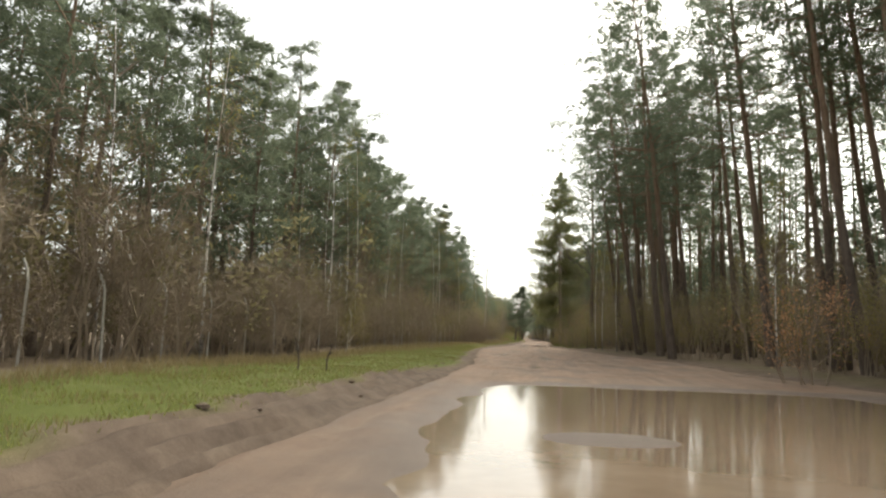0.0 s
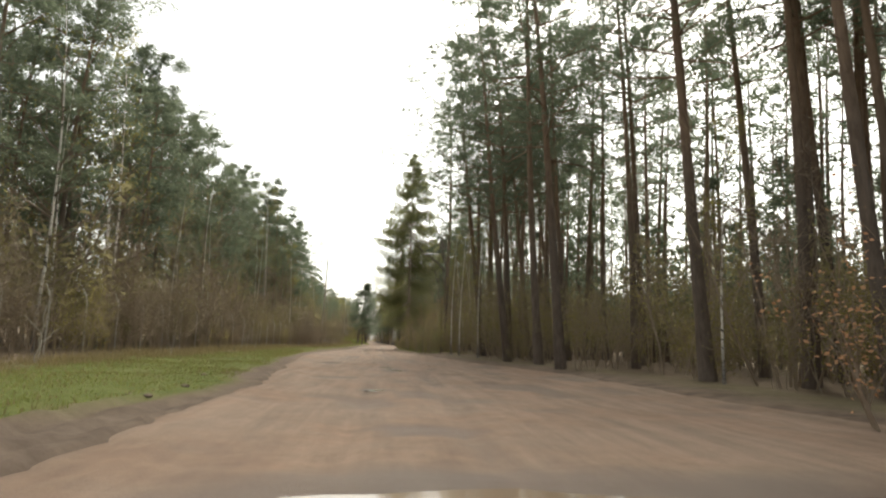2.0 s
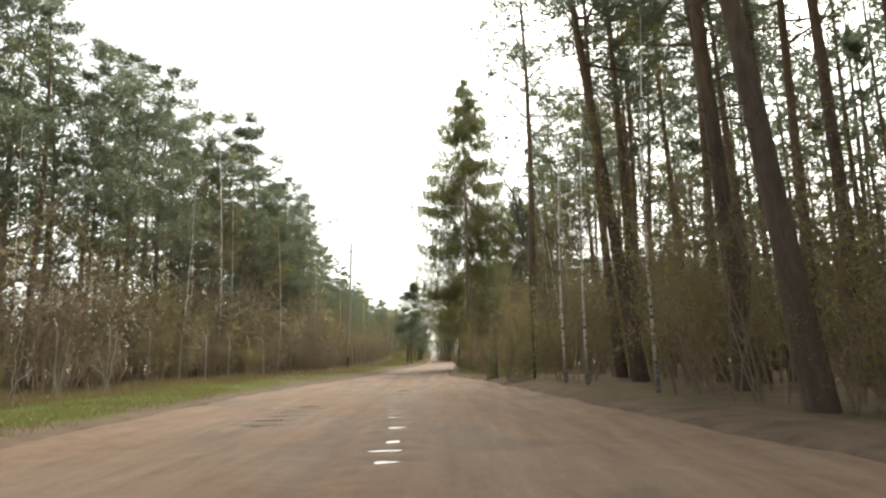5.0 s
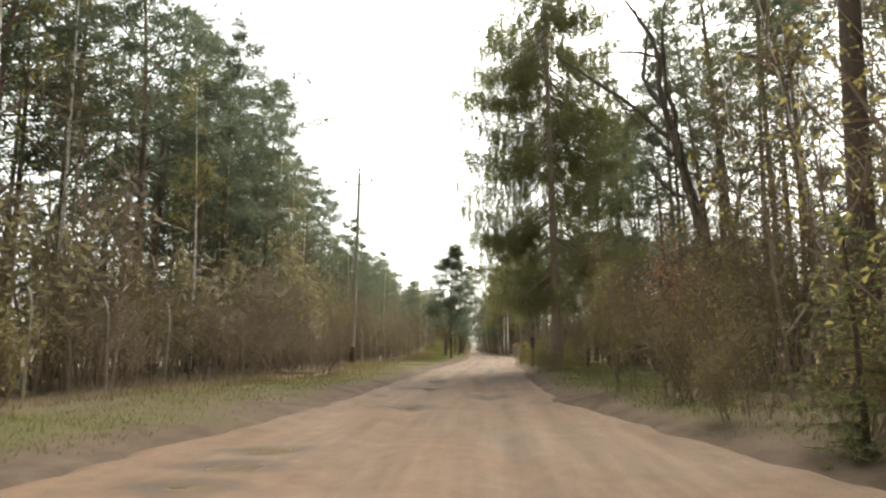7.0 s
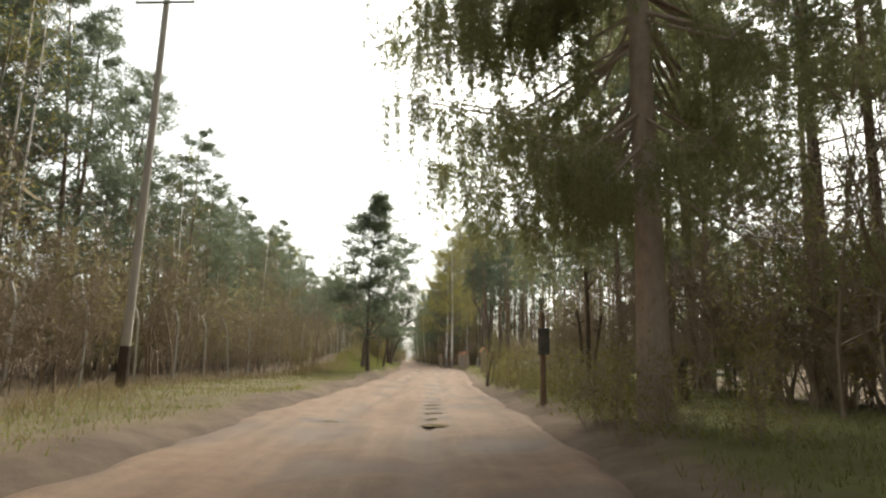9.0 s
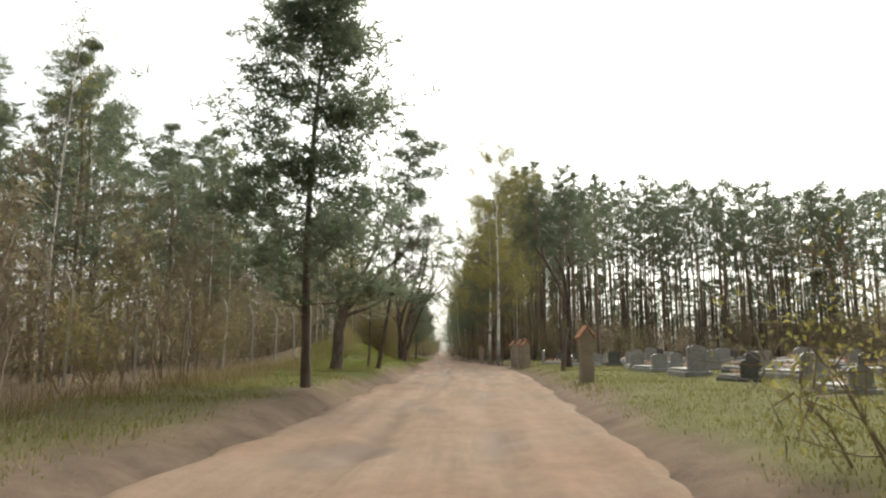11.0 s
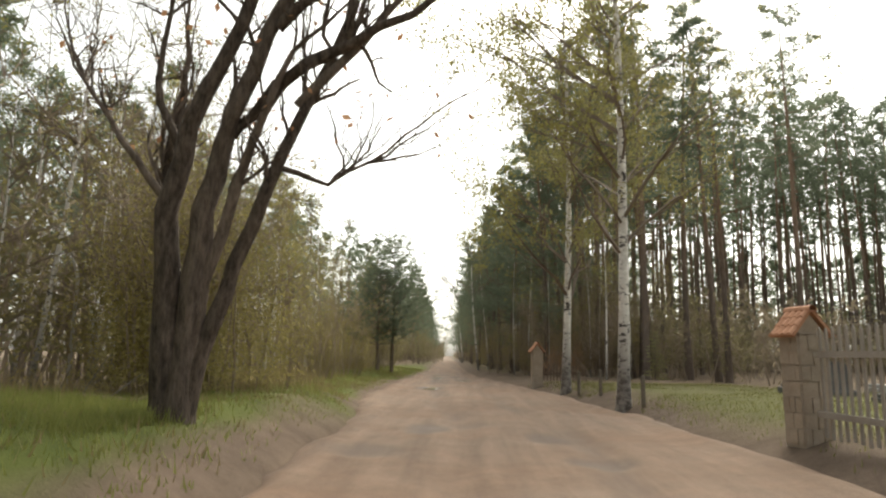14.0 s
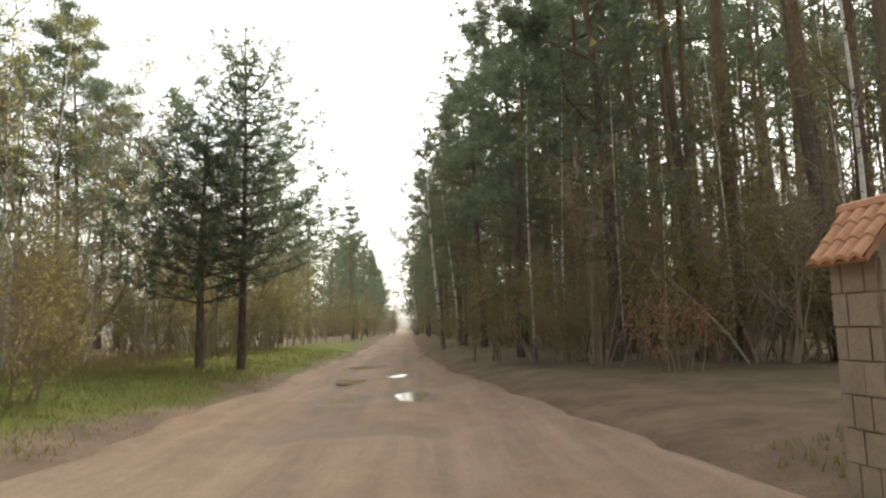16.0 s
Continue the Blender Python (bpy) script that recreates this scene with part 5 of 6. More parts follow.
# ---------------------------------------------------------------- trees that stand out
def make_limbed_tree(seed, stems, label, name, category, twigs=4, reach=1.3, depth=2, bark=None, leaves=0, leaf_mat=None, size=0.05, deep=0.35):
    """A crooked bare tree; each stem is (first radius, last radius, (x, z), (x, z), ...) seen from the track."""
    rng = random.Random(seed)
    top = thing(name, label, category)
    cr, tips, done = Soup(), [], []
    for n, (r0, r1, *line) in enumerate(stems):
        st, tw = Soup(), Soup()
        k, y0 = rng.uniform(-deep, deep), 0.0
        if line[0][1] > 0.3 and done:
            y0 = min(done, key=lambda p: (p.x - line[0][0]) ** 2 + (p.z - line[0][1]) ** 2).y
        pts = []
        for (x0, z0), (x1, z1) in zip(line[:-1], line[1:]):
            for i in range(3):
                f = i / 3
                pts.append(Vector((x0 + (x1 - x0) * f, y0 + k * (z0 + (z1 - z0) * f - line[0][1]), z0 + (z1 - z0) * f)))
        pts.append(Vector((line[-1][0], y0 + k * (line[-1][1] - line[0][1]), line[-1][1])))
        pts = [p + Vector((rng.gauss(0, 0.025), rng.gauss(0, 0.03), 0)) if i else p - Vector((0, 0, 0.25 if p.z < 0.3 else 0)) for i, p in enumerate(pts)]
        done += pts
        m = len(pts) - 1
        radii = [r0 + (r1 - r0) * i / m for i in range(m + 1)]
        if line[0][1] < 0.3:
            radii[0] *= 1.3
        st.tube(pts, radii, 9)
        for j in range(twigs + 1):
            i = m if j == 0 else rng.randint(m // 2, m)
            if twigs and pts[i].z > 1.6 and (line[0][1] > 0.3 or line[-1][1] > 4):
                side = (pts[m] - pts[m - 1]).normalized() + Vector((rng.gauss(0, 0.6), rng.gauss(0, 0.6), rng.gauss(0.2, 0.35))) * (0.35 if j == 0 else 1.0)
                branchy(rng, tw, pts[i], side, reach * rng.uniform(0.6, 1.1) * (1.7 if j == 0 else 1.0), max(radii[i] * (0.95 if j == 0 else 0.5), 0.018), depth, tips, 0.6, 0.1, 4, wob=0.24)
        stem = st.obj("trunk" if line[0][1] < 0.3 else "limb", bark or M_DARK_BARK, top, smooth=True)
        if tw.v:
            tagged(tw.obj("twig_mass", bark or M_DARK_BARK, stem), kind="stuff")
    for _ in range(leaves):
        cr.leaf(rng, rng.choice(tips) + Vector((rng.gauss(0, 0.12), rng.gauss(0, 0.12), rng.gauss(0, 0.12))), size)
    if leaves:
        cr.obj("foliage", leaf_mat or M_BROWN, top)
    return top


oak = make_limbed_tree(101, ((0.24, 0.18, (0, 0), (0.07, 1.5), (0.26, 2.45)), (0.1, 0.035, (0.26, 2.4), (0.8, 3.5), (1.3, 4.3), (1.5, 4.9), (1.9, 6.2)),
                             (0.09, 0.03, (0.3, 2.3), (1.1, 3.1), (1.7, 3.9), (2.3, 4.3), (2.9, 4.9)), (0.08, 0.03, (0.25, 2.1), (1.1, 2.4), (1.8, 2.7), (2.15, 2.95), (2.5, 3.4)),
                             (0.1, 0.035, (0.2, 2.3), (-0.3, 3.2), (-0.7, 4.2), (-0.9, 5.4)), (0.08, 0.03, (0.6, 3.1), (0.5, 4.2), (0.6, 5.5)), (0.08, 0.03, (-0.2, 3.0), (-1.2, 3.8), (-2.0, 4.9))),
                       "old dark oak with bare crooked limbs on the grassy bank", "oak_tree", "oak tree", twigs=13, reach=1.7, depth=3)
place(oak, -4.3, 142.0)
elder = make_limbed_tree(102, ((0.17, 0.035, (-0.06, 0), (-0.12, 1.4), (-0.15, 2.5), (0.0, 3.4), (0.55, 4.6), (1.15, 6.2), (1.4, 7.8)), (0.17, 0.035, (0.05, 0), (0.1, 1.4), (0.2, 2.5), (0.5, 3.6), (1.05, 5.0), (1.55, 6.6), (1.65, 8.2)),
                               (0.1, 0.03, (0.45, 3.4), (1.3, 4.2), (2.1, 4.6), (3.1, 5.2)), (0.12, 0.035, (0.1, 0), (0.22, 0.9), (0.6, 1.9), (1.05, 3.2), (1.7, 4.7), (2.0, 6.4)), (0.07, 0.025, (1.2, 3.7), (1.9, 4.5), (2.7, 5.6)),
                               (0.035, 0.012, (1.0, 3.0), (1.6, 2.8), (2.2, 3.2)), (0.1, 0.03, (0.06, 0), (0.25, 1.7), (0.75, 3.3), (1.15, 4.3)), (0.1, 0.04, (-0.1, 0), (-0.24, 2.0), (-0.35, 3.3), (-0.2, 4.2)),
                               (0.05, 0.02, (-0.2, 2.6), (-0.8, 3.3), (-1.3, 4.0)), (0.055, 0.02, (-0.1, 3.2), (-0.45, 4.0), (-0.3, 5.2)), (0.05, 0.015, (0.65, 4.9), (0.5, 6.0), (0.6, 7.0)), (0.07, 0.025, (0.95, 4.6), (1.8, 5.4), (2.3, 6.6))),
                         "dark many-stemmed bare tree with crooked limbs over the verge", "bare_tree", "tree", twigs=8, reach=1.1, leaves=260, leaf_mat=M_ORANGE, deep=0.08)
place(elder, -3.15, 158.9, dz=-0.25)
lopped = make_limbed_tree(107, ((0.15, 0.12, (0, 0), (0.03, 1.5), (0, 2.9)), (0.085, 0.06, (-0.03, 2.7), (-0.4, 3.9), (-0.65, 4.3), (-1.2, 5.3)), (0.06, 0.055, (-1.15, 5.2), (-1.55, 5.65)), (0.06, 0.05, (-1.15, 5.2), (-1.2, 5.75)),
                                (0.075, 0.05, (0, 2.8), (-0.15, 4.3), (-0.3, 4.9), (-0.5, 5.2)), (0.045, 0.04, (-0.3, 4.85), (-0.18, 5.55)), (0.07, 0.045, (0.02, 2.8), (0.03, 4.25), (0.16, 4.8), (0.05, 5.25)), (0.06, 0.05, (0.16, 4.75), (0.42, 5.0))),
                          "dark lopped tree with cut-off limbs among the graves", "lopped_tree", "tree", twigs=0, deep=0.1)
place(lopped, 6.2, 150.4, 1.1)


def make_snag(seed, height, radius, lean=(0.2, 0.0)):
    rng = random.Random(seed)
    top = thing("dead_tree", "thin dead tree trunk with a broken top", "dead tree")
    s = Soup()
    pts = trunk_path(rng, height, 0.15, 7, lean)
    s.tube(pts, [radius * (1.25 if i == 0 else 1 - 0.35 * i / 6) for i in range(7)], 7)
    s.obj("trunk", M_DARK_BARK, top, smooth=True)
    for i in range(4):
        s = Soup()
        p, a, L = along(pts, rng.uniform(0.5, 0.95)), rng.uniform(0, 6.28), rng.uniform(0.25, 0.8) * min(1, height / 4)
        s.tube([p, p + Vector((math.cos(a) * L, math.sin(a) * L, 0.5 * L))], [0.03, 0.01], 4)
        s.obj("branch_stub", M_DARK_BARK, top)
    return top


place(make_snag(103, 4.4, 0.055, (0.25, 0)), -3.4, 144.6)
slim_pine = make_pine(104, 10.0, 0.29, 1.9, 0.09, 1300, dead=5, sway=0.12, blade=0.18, per=13, slim=0.095, drift=(0.4, 0.1), pads=4, puff=1.5, label="slim leaning pine with thin tufted crown", bark=M_DARK_BARK)
slim_pine.matrix_basis = pose(-2.9, 144.2, ground_z(-2.9, 144.2), 1, 9, 0)
for i, (x, y, h, n, lean) in enumerate(((3.5, 166.9, 16.5, 33000, (0.3, 0.2)), (3.1, 172.8, 14.5, 26000, (0.2, 0.1)))):
    place(make_birch(110 + i, h, 0.14, n, 0.056, lean=lean, fork=0.28, spread=1.55, fine=2, label="white birch in yellow-green spring leaf by the cemetery fence"), x, y)
place(make_pine(120, 10.4, 0.2, 2.4, 0.12, 2800, dead=3, blade=0.22, per=11, slim=0.115, pads=6, taper=0.6, puff=1.7, label="lone bushy pine close to the track"), -3.1, 132.0)
for i, (x, y, h, r, n, tilt, wide, words) in enumerate((
        (0.85, 200.0, 11.6, 0.085, 500, -4.5, 1.1, "thin white-stemmed birch leaning over the edge of the track"),
        (1.65, 202.5, 9.4, 0.07, 500, -3.0, 1.0, "thin white-stemmed birch before the dense thicket"),
        (-0.6, 250.0, 19.0, 0.14, 250, -4.0, 1.5, "tall bare grey birch leaning over the far track"),
        (-1.0, 262.0, 17.0, 0.13, 150, -13.0, 1.3, "bare grey birch leaning steeply over the far track"))):
    edge_birch = make_birch(130 + i, h, r, n, 0.05, fork=0.5, spread=wide, fine=2, label=words)
    edge_birch.matrix_basis = pose(x, y, ground_z(x, y) - 0.03, 0, tilt, 0)
# dense edge of the woods where the track narrows beyond the graves
edge = random.Random(77)
for i in range(22):
    y = 206 + i * 4.6
    x = float(np.interp(y, ROAD_Y, ROAD_R)) + 1.7 + (i % 3) * 1.1 + edge.uniform(-0.3, 0.5)
    LOW_PINE.plant(i, x, y, edge.uniform(0.72, 0.98), i * 67.0)
for i in range(12):
    y = 222 + i * 10.0
    LOW_PINE.plant(i + 1, float(np.interp(y, ROAD_Y, ROAD_L)) - 1.6 - (i % 2) * 0.9, y, edge.uniform(0.55, 0.72), i * 43.0)
for i in range(8):
    y = 207 + i * 6.0
    OLIVE_BUSH.plant(i, float(np.interp(y, ROAD_Y, ROAD_R)) + 2.3 + edge.uniform(0, 0.6), y, edge.uniform(0.7, 0.95), i * 51.0)
for i in range(4):
    OLIVE_BUSH.plant(i + 1, -5.6 - (i % 2) * 1.2, 191.5 + i * 3.2, edge.uniform(0.6, 0.8), i * 83.0)
place(make_young_pine(121, 8.2, 2.9), -4.2, 188.3)
place(make_young_pine(122, 6.0, 2.4), -4.9, 187.6)
ash = make_bare_tree(124, ((-2.0, -0.6, 10.5, 0.3), (1.2, 0.5, 8.0, 0.16)), "grey leaning tree with bare branches under the spruce", bark=M_GREY_BARK, depth=3, name="ash_tree", category="ash tree")
place(ash, 10.2, 96.5)
for i, (x, y, k) in enumerate(((8.4, 95.4, 1.35), (10.6, 98.0, 1.5), (8.6, 22.8, 0.78), (4.6, 184.6, 0.42), (5.9, 187.0, 0.45))):
    place(make_bush(130 + i, 4.2, 3.2, 8, 1200, M_ORANGE, 0.06, "oak bush holding dry orange-brown leaves", name="oak_bush"), x, y, k)
for i, (x, y, h, r) in enumerate(((3.1, 119.5, 1.3, 0.06), (2.8, 117.9, 1.35, 0.09), (5.07, 145.2, 1.9, 0.12), (-7.0, 18.6, 0.95, 0.03), (-6.1, 18.8, 0.8, 0.03), (4.6, 109.3, 4.6, 0.07), (4.75, 110.8, 2.4, 0.06), (5.05, 110.4, 2.2, 0.055), (6.0, 106.3, 1.0, 0.15), (5.6, 96.2, 0.85, 0.15))):
    place(make_snag(140 + i, h, r, (0.1, 0.0)), x, y)


def make_box_post():
    top = thing("box_post", "brown wooden post with a black box fixed to it", "post")
    s = Soup()
    s.tube([Vector((0, 0, -0.3)), Vector((0.01, 0, 1.0)), Vector((0.0, 0, 2.05))], [0.075, 0.065, 0.055], 7)
    s.obj("post", M_BROWN_WOOD, top, smooth=True)
    bm = bmesh.new()
    box(bm, -0.12, 0.12, -0.2, -0.066, 1.08, 1.66)
    bmesh.ops.bevel(bm, geom=bm.edges[:], offset=0.015, segments=1, affect="EDGES")
    part("box", bm, M_DARK_GRANITE, top, "black box")
    return top


place(make_box_post(), 2.85, 106.3)


shrub = make_limbed_tree(151, ((0.03, 0.012, (0, 0), (0.03, 0.7), (0.12, 1.4), (0.1, 2.2)), (0.022, 0.008, (0, 0), (-0.15, 0.7), (-0.4, 1.5)), (0.018, 0.007, (0.04, 0.8), (0.4, 1.2), (0.75, 1.4)), (0.016, 0.006, (-0.1, 0.6), (-0.5, 0.9), (-0.8, 1.1))),
                         "small pale leafless shrub before the thicket", "bare_shrub", "shrub", twigs=3, reach=0.5, depth=1, bark=M_WOOD)
tagged(shrub, group="pale shrubs on the verge")
place(shrub, -9.5, 65.0)
for x, y, k in ((-9.7, 62.6, 0.8), (-9.6, 60.4, 0.9), (-9.9, 33.5, 1.0), (-9.6, 45.0, 0.75)):
    put(shrub, x, y, k, 40.0 * y)


# ---------------------------------------------------------------- cemetery fence and graves
def stone_course(parent, w, z0, z1, rng):
    """Rows of dressed stones round a square pillar core."""
    z, row = z0, 0
    while z < z1 - 0.02:
        h = min(0.19, z1 - z)
        cut = [0, w * rng.uniform(0.35, 0.65), w] if row % 2 else [0, w * rng.uniform(0.25, 0.4), w * rng.uniform(0.65, 0.8), w]
        for side in range(4):
            for a, b in zip(cut[:-1], cut[1:]):
                bm = bmesh.new()
                d = rng.uniform(0.008, 0.022)
                vs = box(bm, -w / 2 + a + 0.006, -w / 2 + b - 0.006, -w / 2 - d, -w / 2 + 0.02, z + 0.006, z + h - 0.006)
                bmesh.ops.rotate(bm, cent=(0, 0, 0), matrix=Matrix.Rotation(side * math.pi / 2, 3, "Z"), verts=bm.verts)
                part("stone", bm, M_STONE, parent)
        z += h
        row += 1


def make_pillar(seed, height=1.36, w=0.35, label="pale stone gate pillar with a small orange tiled gable roof"):
    rng = random.Random(seed)
    top = thing("gate_pillar", label, "gate pillar", group="pillars of the cemetery fence")
    bm = bmesh.new()
    box(bm, -w / 2, w / 2, -w / 2, w / 2, -0.3, height)
    core = part("core", bm, M_MORTAR, top)
    stone_course(core, w, 0.0, height, rng)
    # gable walls below the little roof
    bm = bmesh.new()
    rise, ov = 0.26, 0.09
    for xx in (-w / 2, w / 2 - 0.06):
        vs = [bm.verts.new(v) for v in ((xx, -w / 2, height), (xx, w / 2, height), (xx, 0, height + rise * 0.88), (xx + 0.06, -w / 2, height), (xx + 0.06, w / 2, height), (xx + 0.06, 0, height + rise * 0.88))]
        for f in ((0, 2, 1), (3, 4, 5), (0, 1, 4, 3), (1, 2, 5, 4), (2, 0, 3, 5)):
            bm.faces.new([vs[i] for i in f])
    part("gable", bm, M_STONE, top)
    for sgn in (-1, 1):
        roof = bmesh.new()
        a, b = Vector((0, sgn * (w / 2 + ov), height - 0.06)), Vector((0, 0, height + rise))
        n = Vector((0, sgn * rise, w / 2 + ov)).normalized() * 0.03
        vs = [roof.verts.new(v) for v in (a + Vector((-w / 2 - 0.05, 0, 0)), a + Vector((w / 2 + 0.05, 0, 0)), b + Vector((w / 2 + 0.05, 0, 0)), b + Vector((-w / 2 - 0.05, 0, 0)))]
        vt = [roof.verts.new(v.co + n) for v in vs]
        roof.faces.new(vs)
        roof.faces.new(vt[::-1])
        for i in range(4):
            roof.faces.new((vs[i], vt[i], vt[(i + 1) % 4], vs[(i + 1) % 4]))
        slope = part("roof_slope", roof, M_TILE, top)
        for row in range(3):
            for k in range(4):
                x0 = -w / 2 - 0.05 + (w + 0.1) * k / 4
                x1 = x0 + (w + 0.1) / 4
                t0, t1 = row / 3 - 0.03, (row + 1) / 3 + 0.04
                p0, p1 = a.lerp(b, t0) + n * 1.2, a.lerp(b, t1) + n * 1.05
                tb = bmesh.new()
                m = 5
                lo = [tb.verts.new((x0 + (x1 - x0) * i / (m - 1), p0.y, p0.z + 0.028 * math.sin(math.pi * i / (m - 1)) + 0.012)) for i in range(m)]
                hi = [tb.verts.new((x0 + (x1 - x0) * i / (m - 1), p1.y, p1.z + 0.028 * math.sin(math.pi * i / (m - 1)))) for i in range(m)]
                for i in range(m - 1):
                    tb.faces.new((lo[i], lo[i + 1], hi[i + 1], hi[i]))
                foot = [tb.verts.new((v.co.x, v.co.y, v.co.z - 0.025)) for v in lo]
                for i in range(m - 1):
                    tb.faces.new((foot[i], foot[i + 1], lo[i + 1], lo[i]))
                part("roof_tile", tb, M_TILE, slope)
    s = Soup()
    s.tube([Vector((-w / 2 - 0.07, 0, height + rise + 0.02)), Vector((w / 2 + 0.07, 0, height + rise + 0.02))], [0.055, 0.055], 8)
    s.obj("ridge_cap", M_TILE, top)
    return top


PILLARS = ((2.62, 176.7, 95.0), (4.2, 160.3, 100.0), (4.4, 157.2, 100.0), (4.5, 155.1, 100.0), (4.4, 136.5, 95.0))
for i, (x, y, turn) in enumerate(PILLARS):
    ob = make_pillar(200 + i)
    ob.matrix_basis = pose(x, y, ground_z(x, y) - 0.02, 0, 0, turn)


def picket_run(a, b, height, label, gap=0.125, wood=None):
    """Upright pickets on two rails between two points."""
    (x0, y0), (x1, y1) = a, b
    L = math.hypot(x1 - x0, y1 - y0)
    top = thing("picket_fence", label, "fence", group="cemetery fence")
    zb = ground_z((x0 + x1) / 2, (y0 + y1) / 2)
    top.matrix_basis = pose(x0, y0, zb, 0, 0, math.degrees(math.atan2(y1 - y0, x1 - x0)))
    for z in (0.3, height - 0.3):
        bm = bmesh.new()
        box(bm, 0, L, -0.05, -0.01, z, z + 0.07)
        part("rail", bm, wood or M_PICKET, top)
    me = None
    n = int(L / gap)
    for i in range(n):
        x = (i + 0.5) * L / n
        if me is None:
            bm = bmesh.new()
            vs = [bm.verts.new(v) for v in ((-0.021, 0, 0), (0.021, 0, 0), (0.021, 0, height - 0.05), (0, 0, height), (-0.021, 0, height - 0.05))]
            f = bm.faces.new(vs)
            r = bmesh.ops.extrude_face_region(bm, geom=[f])
            bmesh.ops.translate(bm, vec=(0, 0.022, 0), verts=[g for g in r["geom"] if isinstance(g, bmesh.types.BMVert)])
            ob = part("picket", bm, wood or M_PICKET, top)
            me = ob.data
        else:
            ob = new("picket", me)
            ob.parent = top
        ob.location = (x, 0, 0.06 + rng.uniform(-0.015, 0.015))
    return top


picket_run((4.22, 160.0), (4.39, 157.5), 1.3, "tall weathered picket fence between stone pillars")
picket_run((4.42, 156.9), (4.49, 155.4), 1.25, "weathered picket gate between stone pillars")
picket_run((2.85, 176.85), (4.6, 177.2), 0.6, "low brown picket fence across the end of the cemetery", wood=M_BROWN_WOOD)


for t in (0.28, 0.42, 0.62):
    x, y = 2.75 + 1.45 * t, 176.2 - 15.6 * t
    top = thing("stone_post", "slim grey stone post beside the cemetery", "fence post", group="cemetery fence posts")
    bm = bmesh.new()
    box(bm, -0.045, 0.045, -0.045, 0.045, -0.3, 0.75)
    bmesh.ops.bevel(bm, geom=bm.edges[:], offset=0.02, segments=1, affect="EDGES")
    part("shaft", bm, M_OLD_STONE, top)
    top.matrix_basis = pose(x + 0.2, y, ground_z(x, y), 0, 0, 85)


def make_grave(seed, dark):
    rng = random.Random(seed)
    m = M_DARK_GRANITE if dark else M_GRANITE
    top = thing("gravestone", "polished dark granite grave with upright headstone" if dark else "pale grey granite grave with upright headstone", "grave", group="graves of the cemetery")
    h, w = rng.uniform(0.75, 1.1), rng.uniform(0.55, 0.8)
    bm = bmesh.new()
    n = 9
    prof = [(-w / 2, 0.15), (w / 2, 0.15)] + [(w / 2 * math.cos(math.pi * i / n), h - 0.14 + 0.14 * math.sin(math.pi * i / n)) for i in range(n + 1)]
    f = bm.faces.new([bm.verts.new((x, 0, z)) for x, z in prof])
    r = bmesh.ops.extrude_face_region(bm, geom=[f])
    bmesh.ops.translate(bm, vec=(0, 0.1, 0), verts=[g for g in r["geom"] if isinstance(g, bmesh.types.BMVert)])
    part("headstone", bm, m, top)
    for nm, (a, b, c, d, e, g) in (("slab", (-0.45, 0.45, -1.75, -0.02, 0.18, 0.28)), ("kerb", (-0.5, 0.5, -1.85, 0.2, -0.2, 0.18))):
        bm = bmesh.new()
        box(bm, a, b, c, d, e, g)
        bmesh.ops.bevel(bm, geom=bm.edges[:], offset=0.02, segments=1, affect="EDGES")
        part(nm, bm, m, top)
    for k in range(3):
        s, c = Soup(), Vector((rng.uniform(-0.3, 0.3), rng.uniform(-1.3, -0.2), 0.33))
        for _ in range(26):
            s.leaf(rng, c + Vector((rng.gauss(0, 0.07), rng.gauss(0, 0.07), rng.uniform(0, 0.16))), 0.035)
        tagged(s.obj("bouquet", M_FLOWER, top), kind="stuff")
    return top


GRAVES = Kind([lambda s=s: make_grave(s, s % 3 == 0) for s in (301, 302, 303, 304, 306)])
for i in range(64):
    x, y = 8.6 + (i % 6) * 1.9 + rng.uniform(-0.3, 0.3), 126 + (i // 6) * 4.2 + rng.uniform(-0.5, 0.5)
    GRAVES.plant(rng.randint(0, 9), x, y, rng.uniform(0.7, 0.95), 180 + rng.gauss(0, 5))

GRAVES.plant(1, 5.7, 156.4, 0.85, 92)
GRAVES.plant(3, 6.6, 152.0, 0.8, 95)


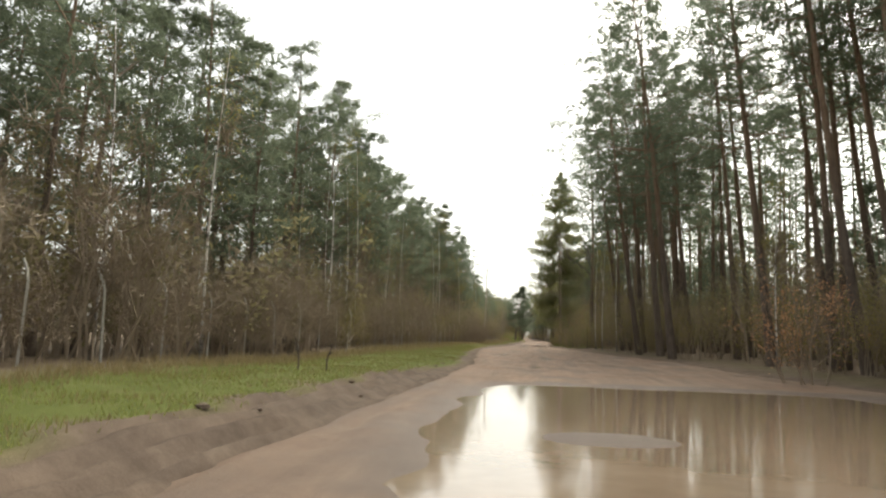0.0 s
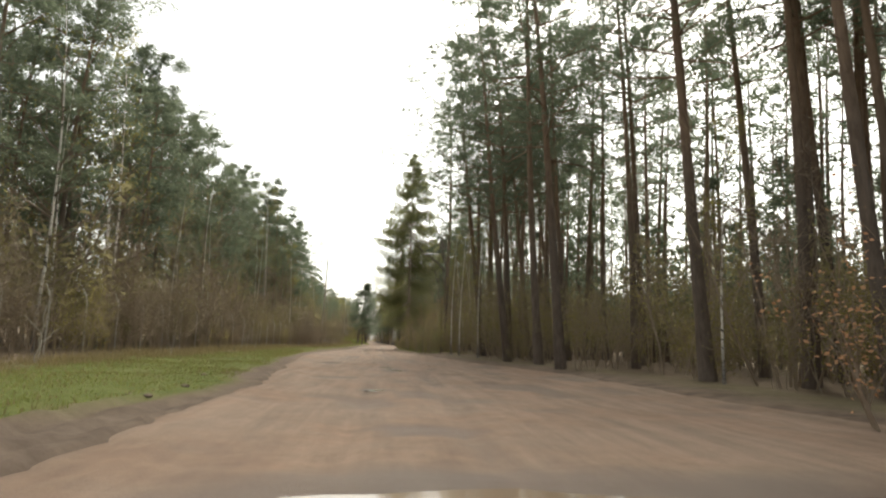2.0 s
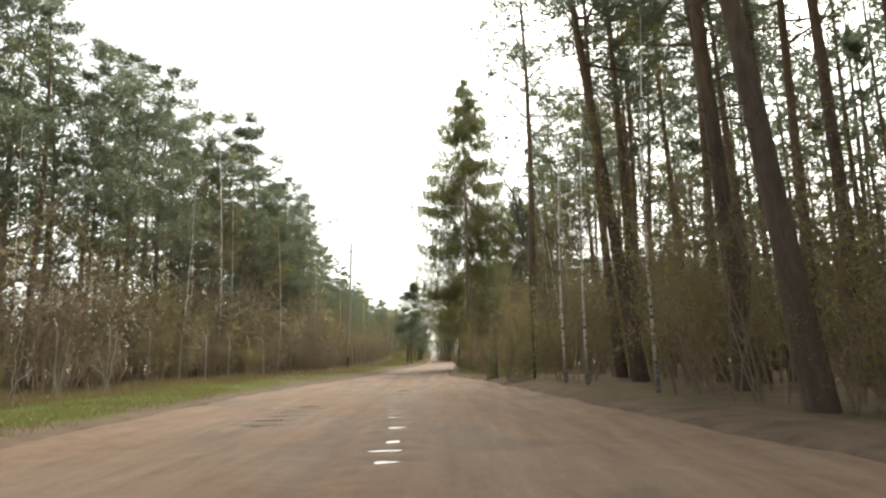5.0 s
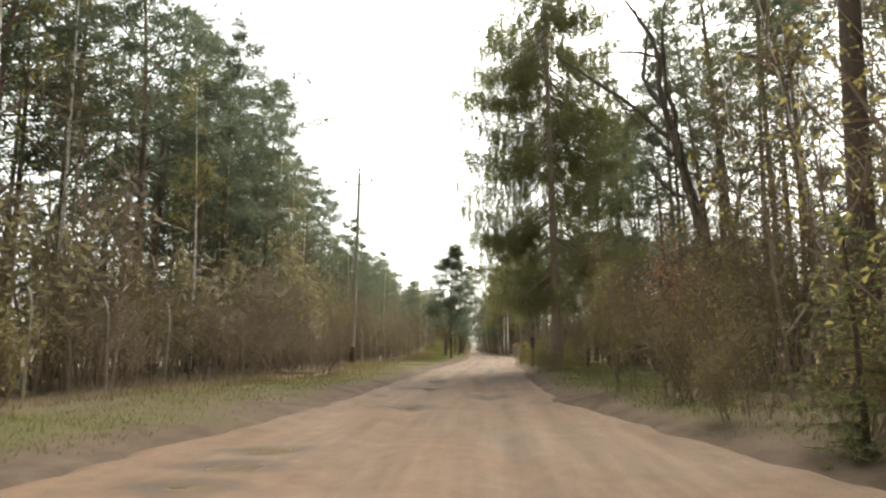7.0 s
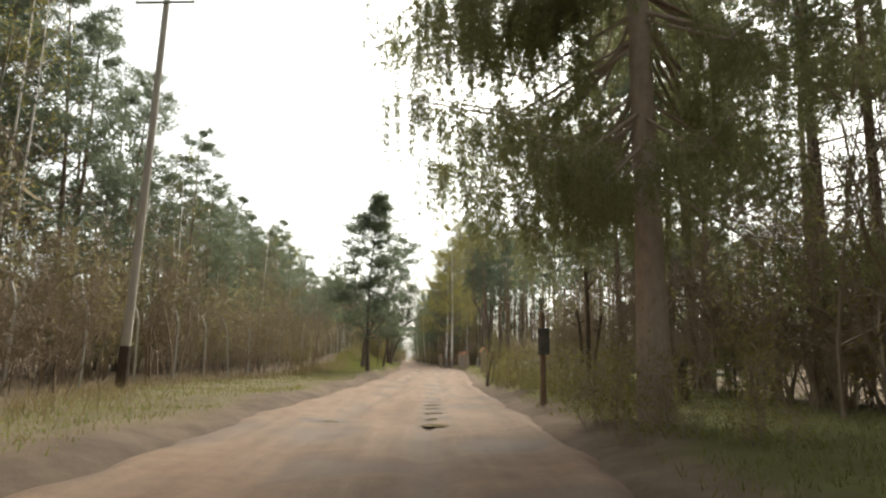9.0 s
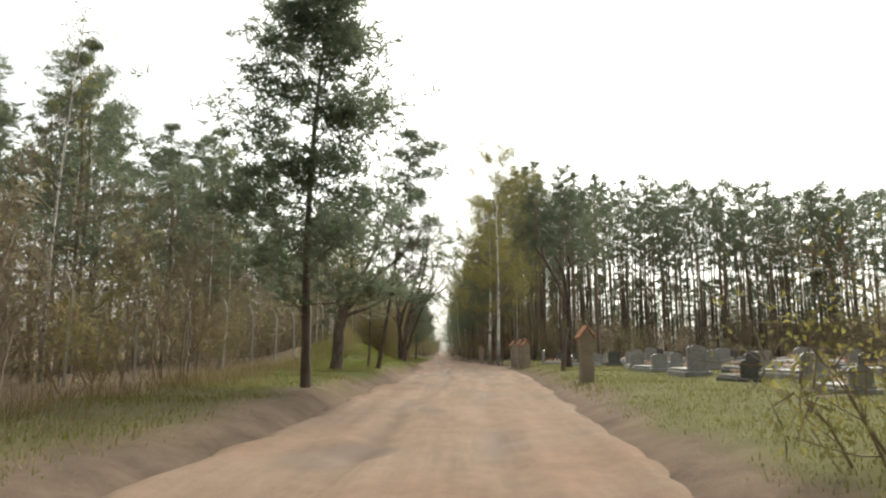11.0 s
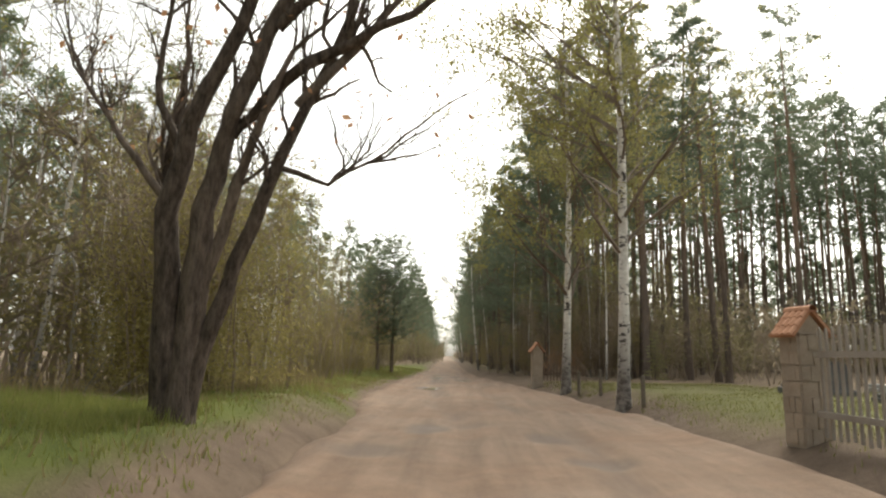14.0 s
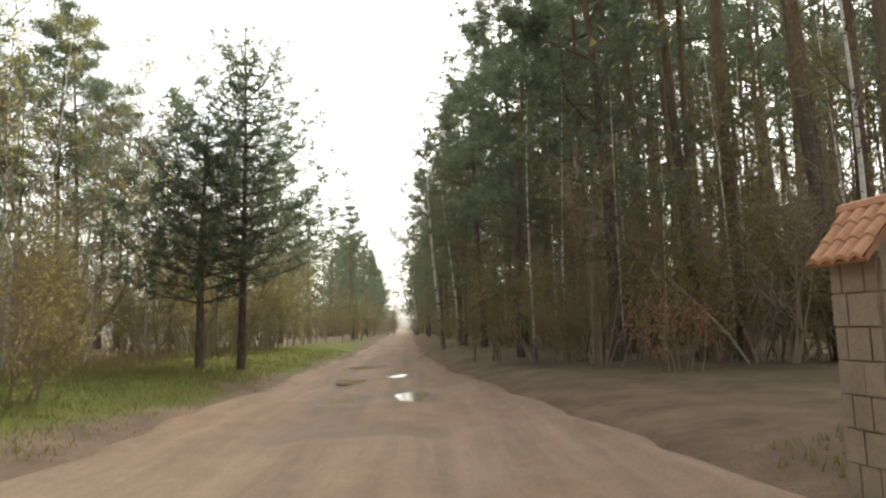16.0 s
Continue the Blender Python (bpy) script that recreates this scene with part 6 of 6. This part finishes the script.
# ---------------------------------------------------------------- grass
def grass(name, label, seed, n, material, where, height):
    r = np.random.RandomState(seed)
    xs, ys = where(r, n)
    left, right = road_left(ys) - xs, xs - road_right(ys)
    keep = np.maximum(left, right) > np.interp(ys, [130, 138], [0.35, 0.1]) + 0.7 * r.rand(len(xs))
    keep &= np.where(xs < 0, np.where(ys < 50, smooth(np.interp(ys, [18, 28], [1.3, 0.4]), np.interp(ys, [18, 28], [2.2, 1.2]), left), np.interp(ys, [72, 80, 104, 118, 130, 140], [1.0, 0.4, 0.3, 0.35, 0.5, 1.0])), 1.0) > r.rand(len(xs)) * 0.95
    keep &= vnoise(xs, ys, 1.6, 41) + 0.35 * r.rand(len(xs)) > 0.45
    xs, ys = xs[keep], ys[keep]
    zs = bare_ground(xs, ys)
    h = height * (0.5 + r.rand(len(xs))) * (0.6 + 0.8 * vnoise(xs, ys, 2.0, 43))
    a, w = r.rand(len(xs)) * 6.283, 0.007 + 0.008 * r.rand(len(xs))
    bx, by = r.randn(len(xs)) * h * 0.35, r.randn(len(xs)) * h * 0.35
    P0 = np.stack([xs - np.cos(a) * w, ys - np.sin(a) * w, zs - 0.02], -1)
    P1 = np.stack([xs + np.cos(a) * w, ys + np.sin(a) * w, zs - 0.02], -1)
    P2 = np.stack([xs + bx, ys + by, zs + h], -1)
    v = np.stack([P0, P1, P2], 1).reshape(-1, 3)
    me = bpy.data.meshes.new(name)
    me.from_pydata(v.tolist(), [], np.arange(len(v)).reshape(-1, 3).tolist())
    me.materials.append(material)
    return tagged(new(name, me), label, "grass", kind="stuff")


def left_verge(r, n):
    ys = r.rand(n) ** 1.0 * 206 - 4
    e = np.interp(ys, EDGE_LY, EDGE_L)
    return e + (road_left(ys) - e) * r.rand(n), ys


def right_verge(r, n):
    ys = 76 + r.rand(n) * 102
    return road_right(ys) + r.rand(n) ** 1.3 * 7.0, ys


def mound(r, n):
    ys = 144 + r.rand(n) * 16
    return -3.0 - 4.6 * r.rand(n), ys


def left_foot(r, n):
    ys = r.rand(n) * 206 - 4
    return np.interp(ys, EDGE_LY, EDGE_L) + r.randn(n) * 0.7 + 0.5, ys


grass("verge_grass", "short green spring grass on the verge", 5, 190000, M_GRASS, left_verge, 0.065)
grass("cemetery_grass", "short green grass along the cemetery side", 6, 90000, M_DULL_GRASS, right_verge, 0.065)
grass("dry_verge_grass", "dry yellow grass among the green on the verge", 8, 60000, M_DRY_GRASS, left_verge, 0.08)
grass("mound_grass", "long yellow-green grass on the mound", 9, 34000, M_GRASS, mound, 0.14)
grass("dry_grass", "tall dry brown grass at the foot of the thicket", 7, 40000, M_DRY_GRASS, left_foot, 0.3)


# ---------------------------------------------------------------- dead wood and clods
def make_log(seed, length, radius, label, name="fallen_log"):
    rng = random.Random(seed)
    top = thing(name, label, "log")
    s = Soup()
    pts = [Vector((length * (i / 6 - 0.5), rng.gauss(0, 0.05), radius * 0.8 + rng.gauss(0, 0.03))) for i in range(7)]
    s.tube(pts, [radius * (1 - 0.07 * i) for i in range(7)], 8)
    s.obj("stem", M_TWIG, top, smooth=True)
    for i in range(3):
        s = Soup()
        p, a = pts[rng.randint(1, 5)], rng.uniform(0.3, 2.8)
        s.tube([p, p + Vector((0.3, math.cos(a) * 0.5, 0.25 + 0.3 * math.sin(a)))], [radius * 0.4, radius * 0.12], 4)
        s.obj("branch_stub", M_GREY_BARK, top)
    return top


for i, (x, y, L, r, turn) in enumerate(((-7.6, 97.0, 2.4, 0.11, 20), (-6.4, 94.5, 1.8, 0.09, 75), (-5.4, 161.0, 2.0, 0.035, 10), (-7.3, 159.5, 2.6, 0.03, -40), (-6.2, 163.0, 1.6, 0.04, 30), (-8.8, 52.0, 2.2, 0.05, 60))):
    place(make_log(400 + i, L, r, "pale fallen branch lying in the grass" if r < 0.06 else "pale fallen log at the edge of the thicket"), x, y, turn=turn)


def make_clod(seed, r):
    rng = random.Random(seed)
    bm = bmesh.new()
    bmesh.ops.create_icosphere(bm, subdivisions=2, radius=r)
    for v in bm.verts:
        v.co *= 1 + 0.45 * (noise.noise(v.co * (2.2 / r) + Vector((seed, 0, 0))))
        v.co.z *= 0.45
    me = bpy.data.meshes.new("soil_clod")
    bm.to_mesh(me)
    bm.free()
    me.materials.append(M_SOIL)
    return tagged(new("soil_clod", me), "dark clod of turned-up earth on the verge", "clod", group="clods of earth")


M_SOIL = rough_mat("dark_soil", [(0.3, (0.1, 0.075, 0.057)), (0.7, (0.2, 0.15, 0.115))], 9.0, 70.0, depth=0.02)
crng = random.Random(77)
for i in range(15):
    y = crng.uniform(6, 40)
    x = float(road_left(y)) - crng.uniform(0.3, 1.9)
    if i < 3:
        x, y = ((-5.2, 11.0), (-4.9, 14.3), (-4.5, 15.8))[i]
    r = crng.uniform(0.05, 0.1) if i >= 3 else 0.09
    ob = make_clod(500 + i, r)
    ob.location = (x, y, ground_z(x, y) + r * 0.1)
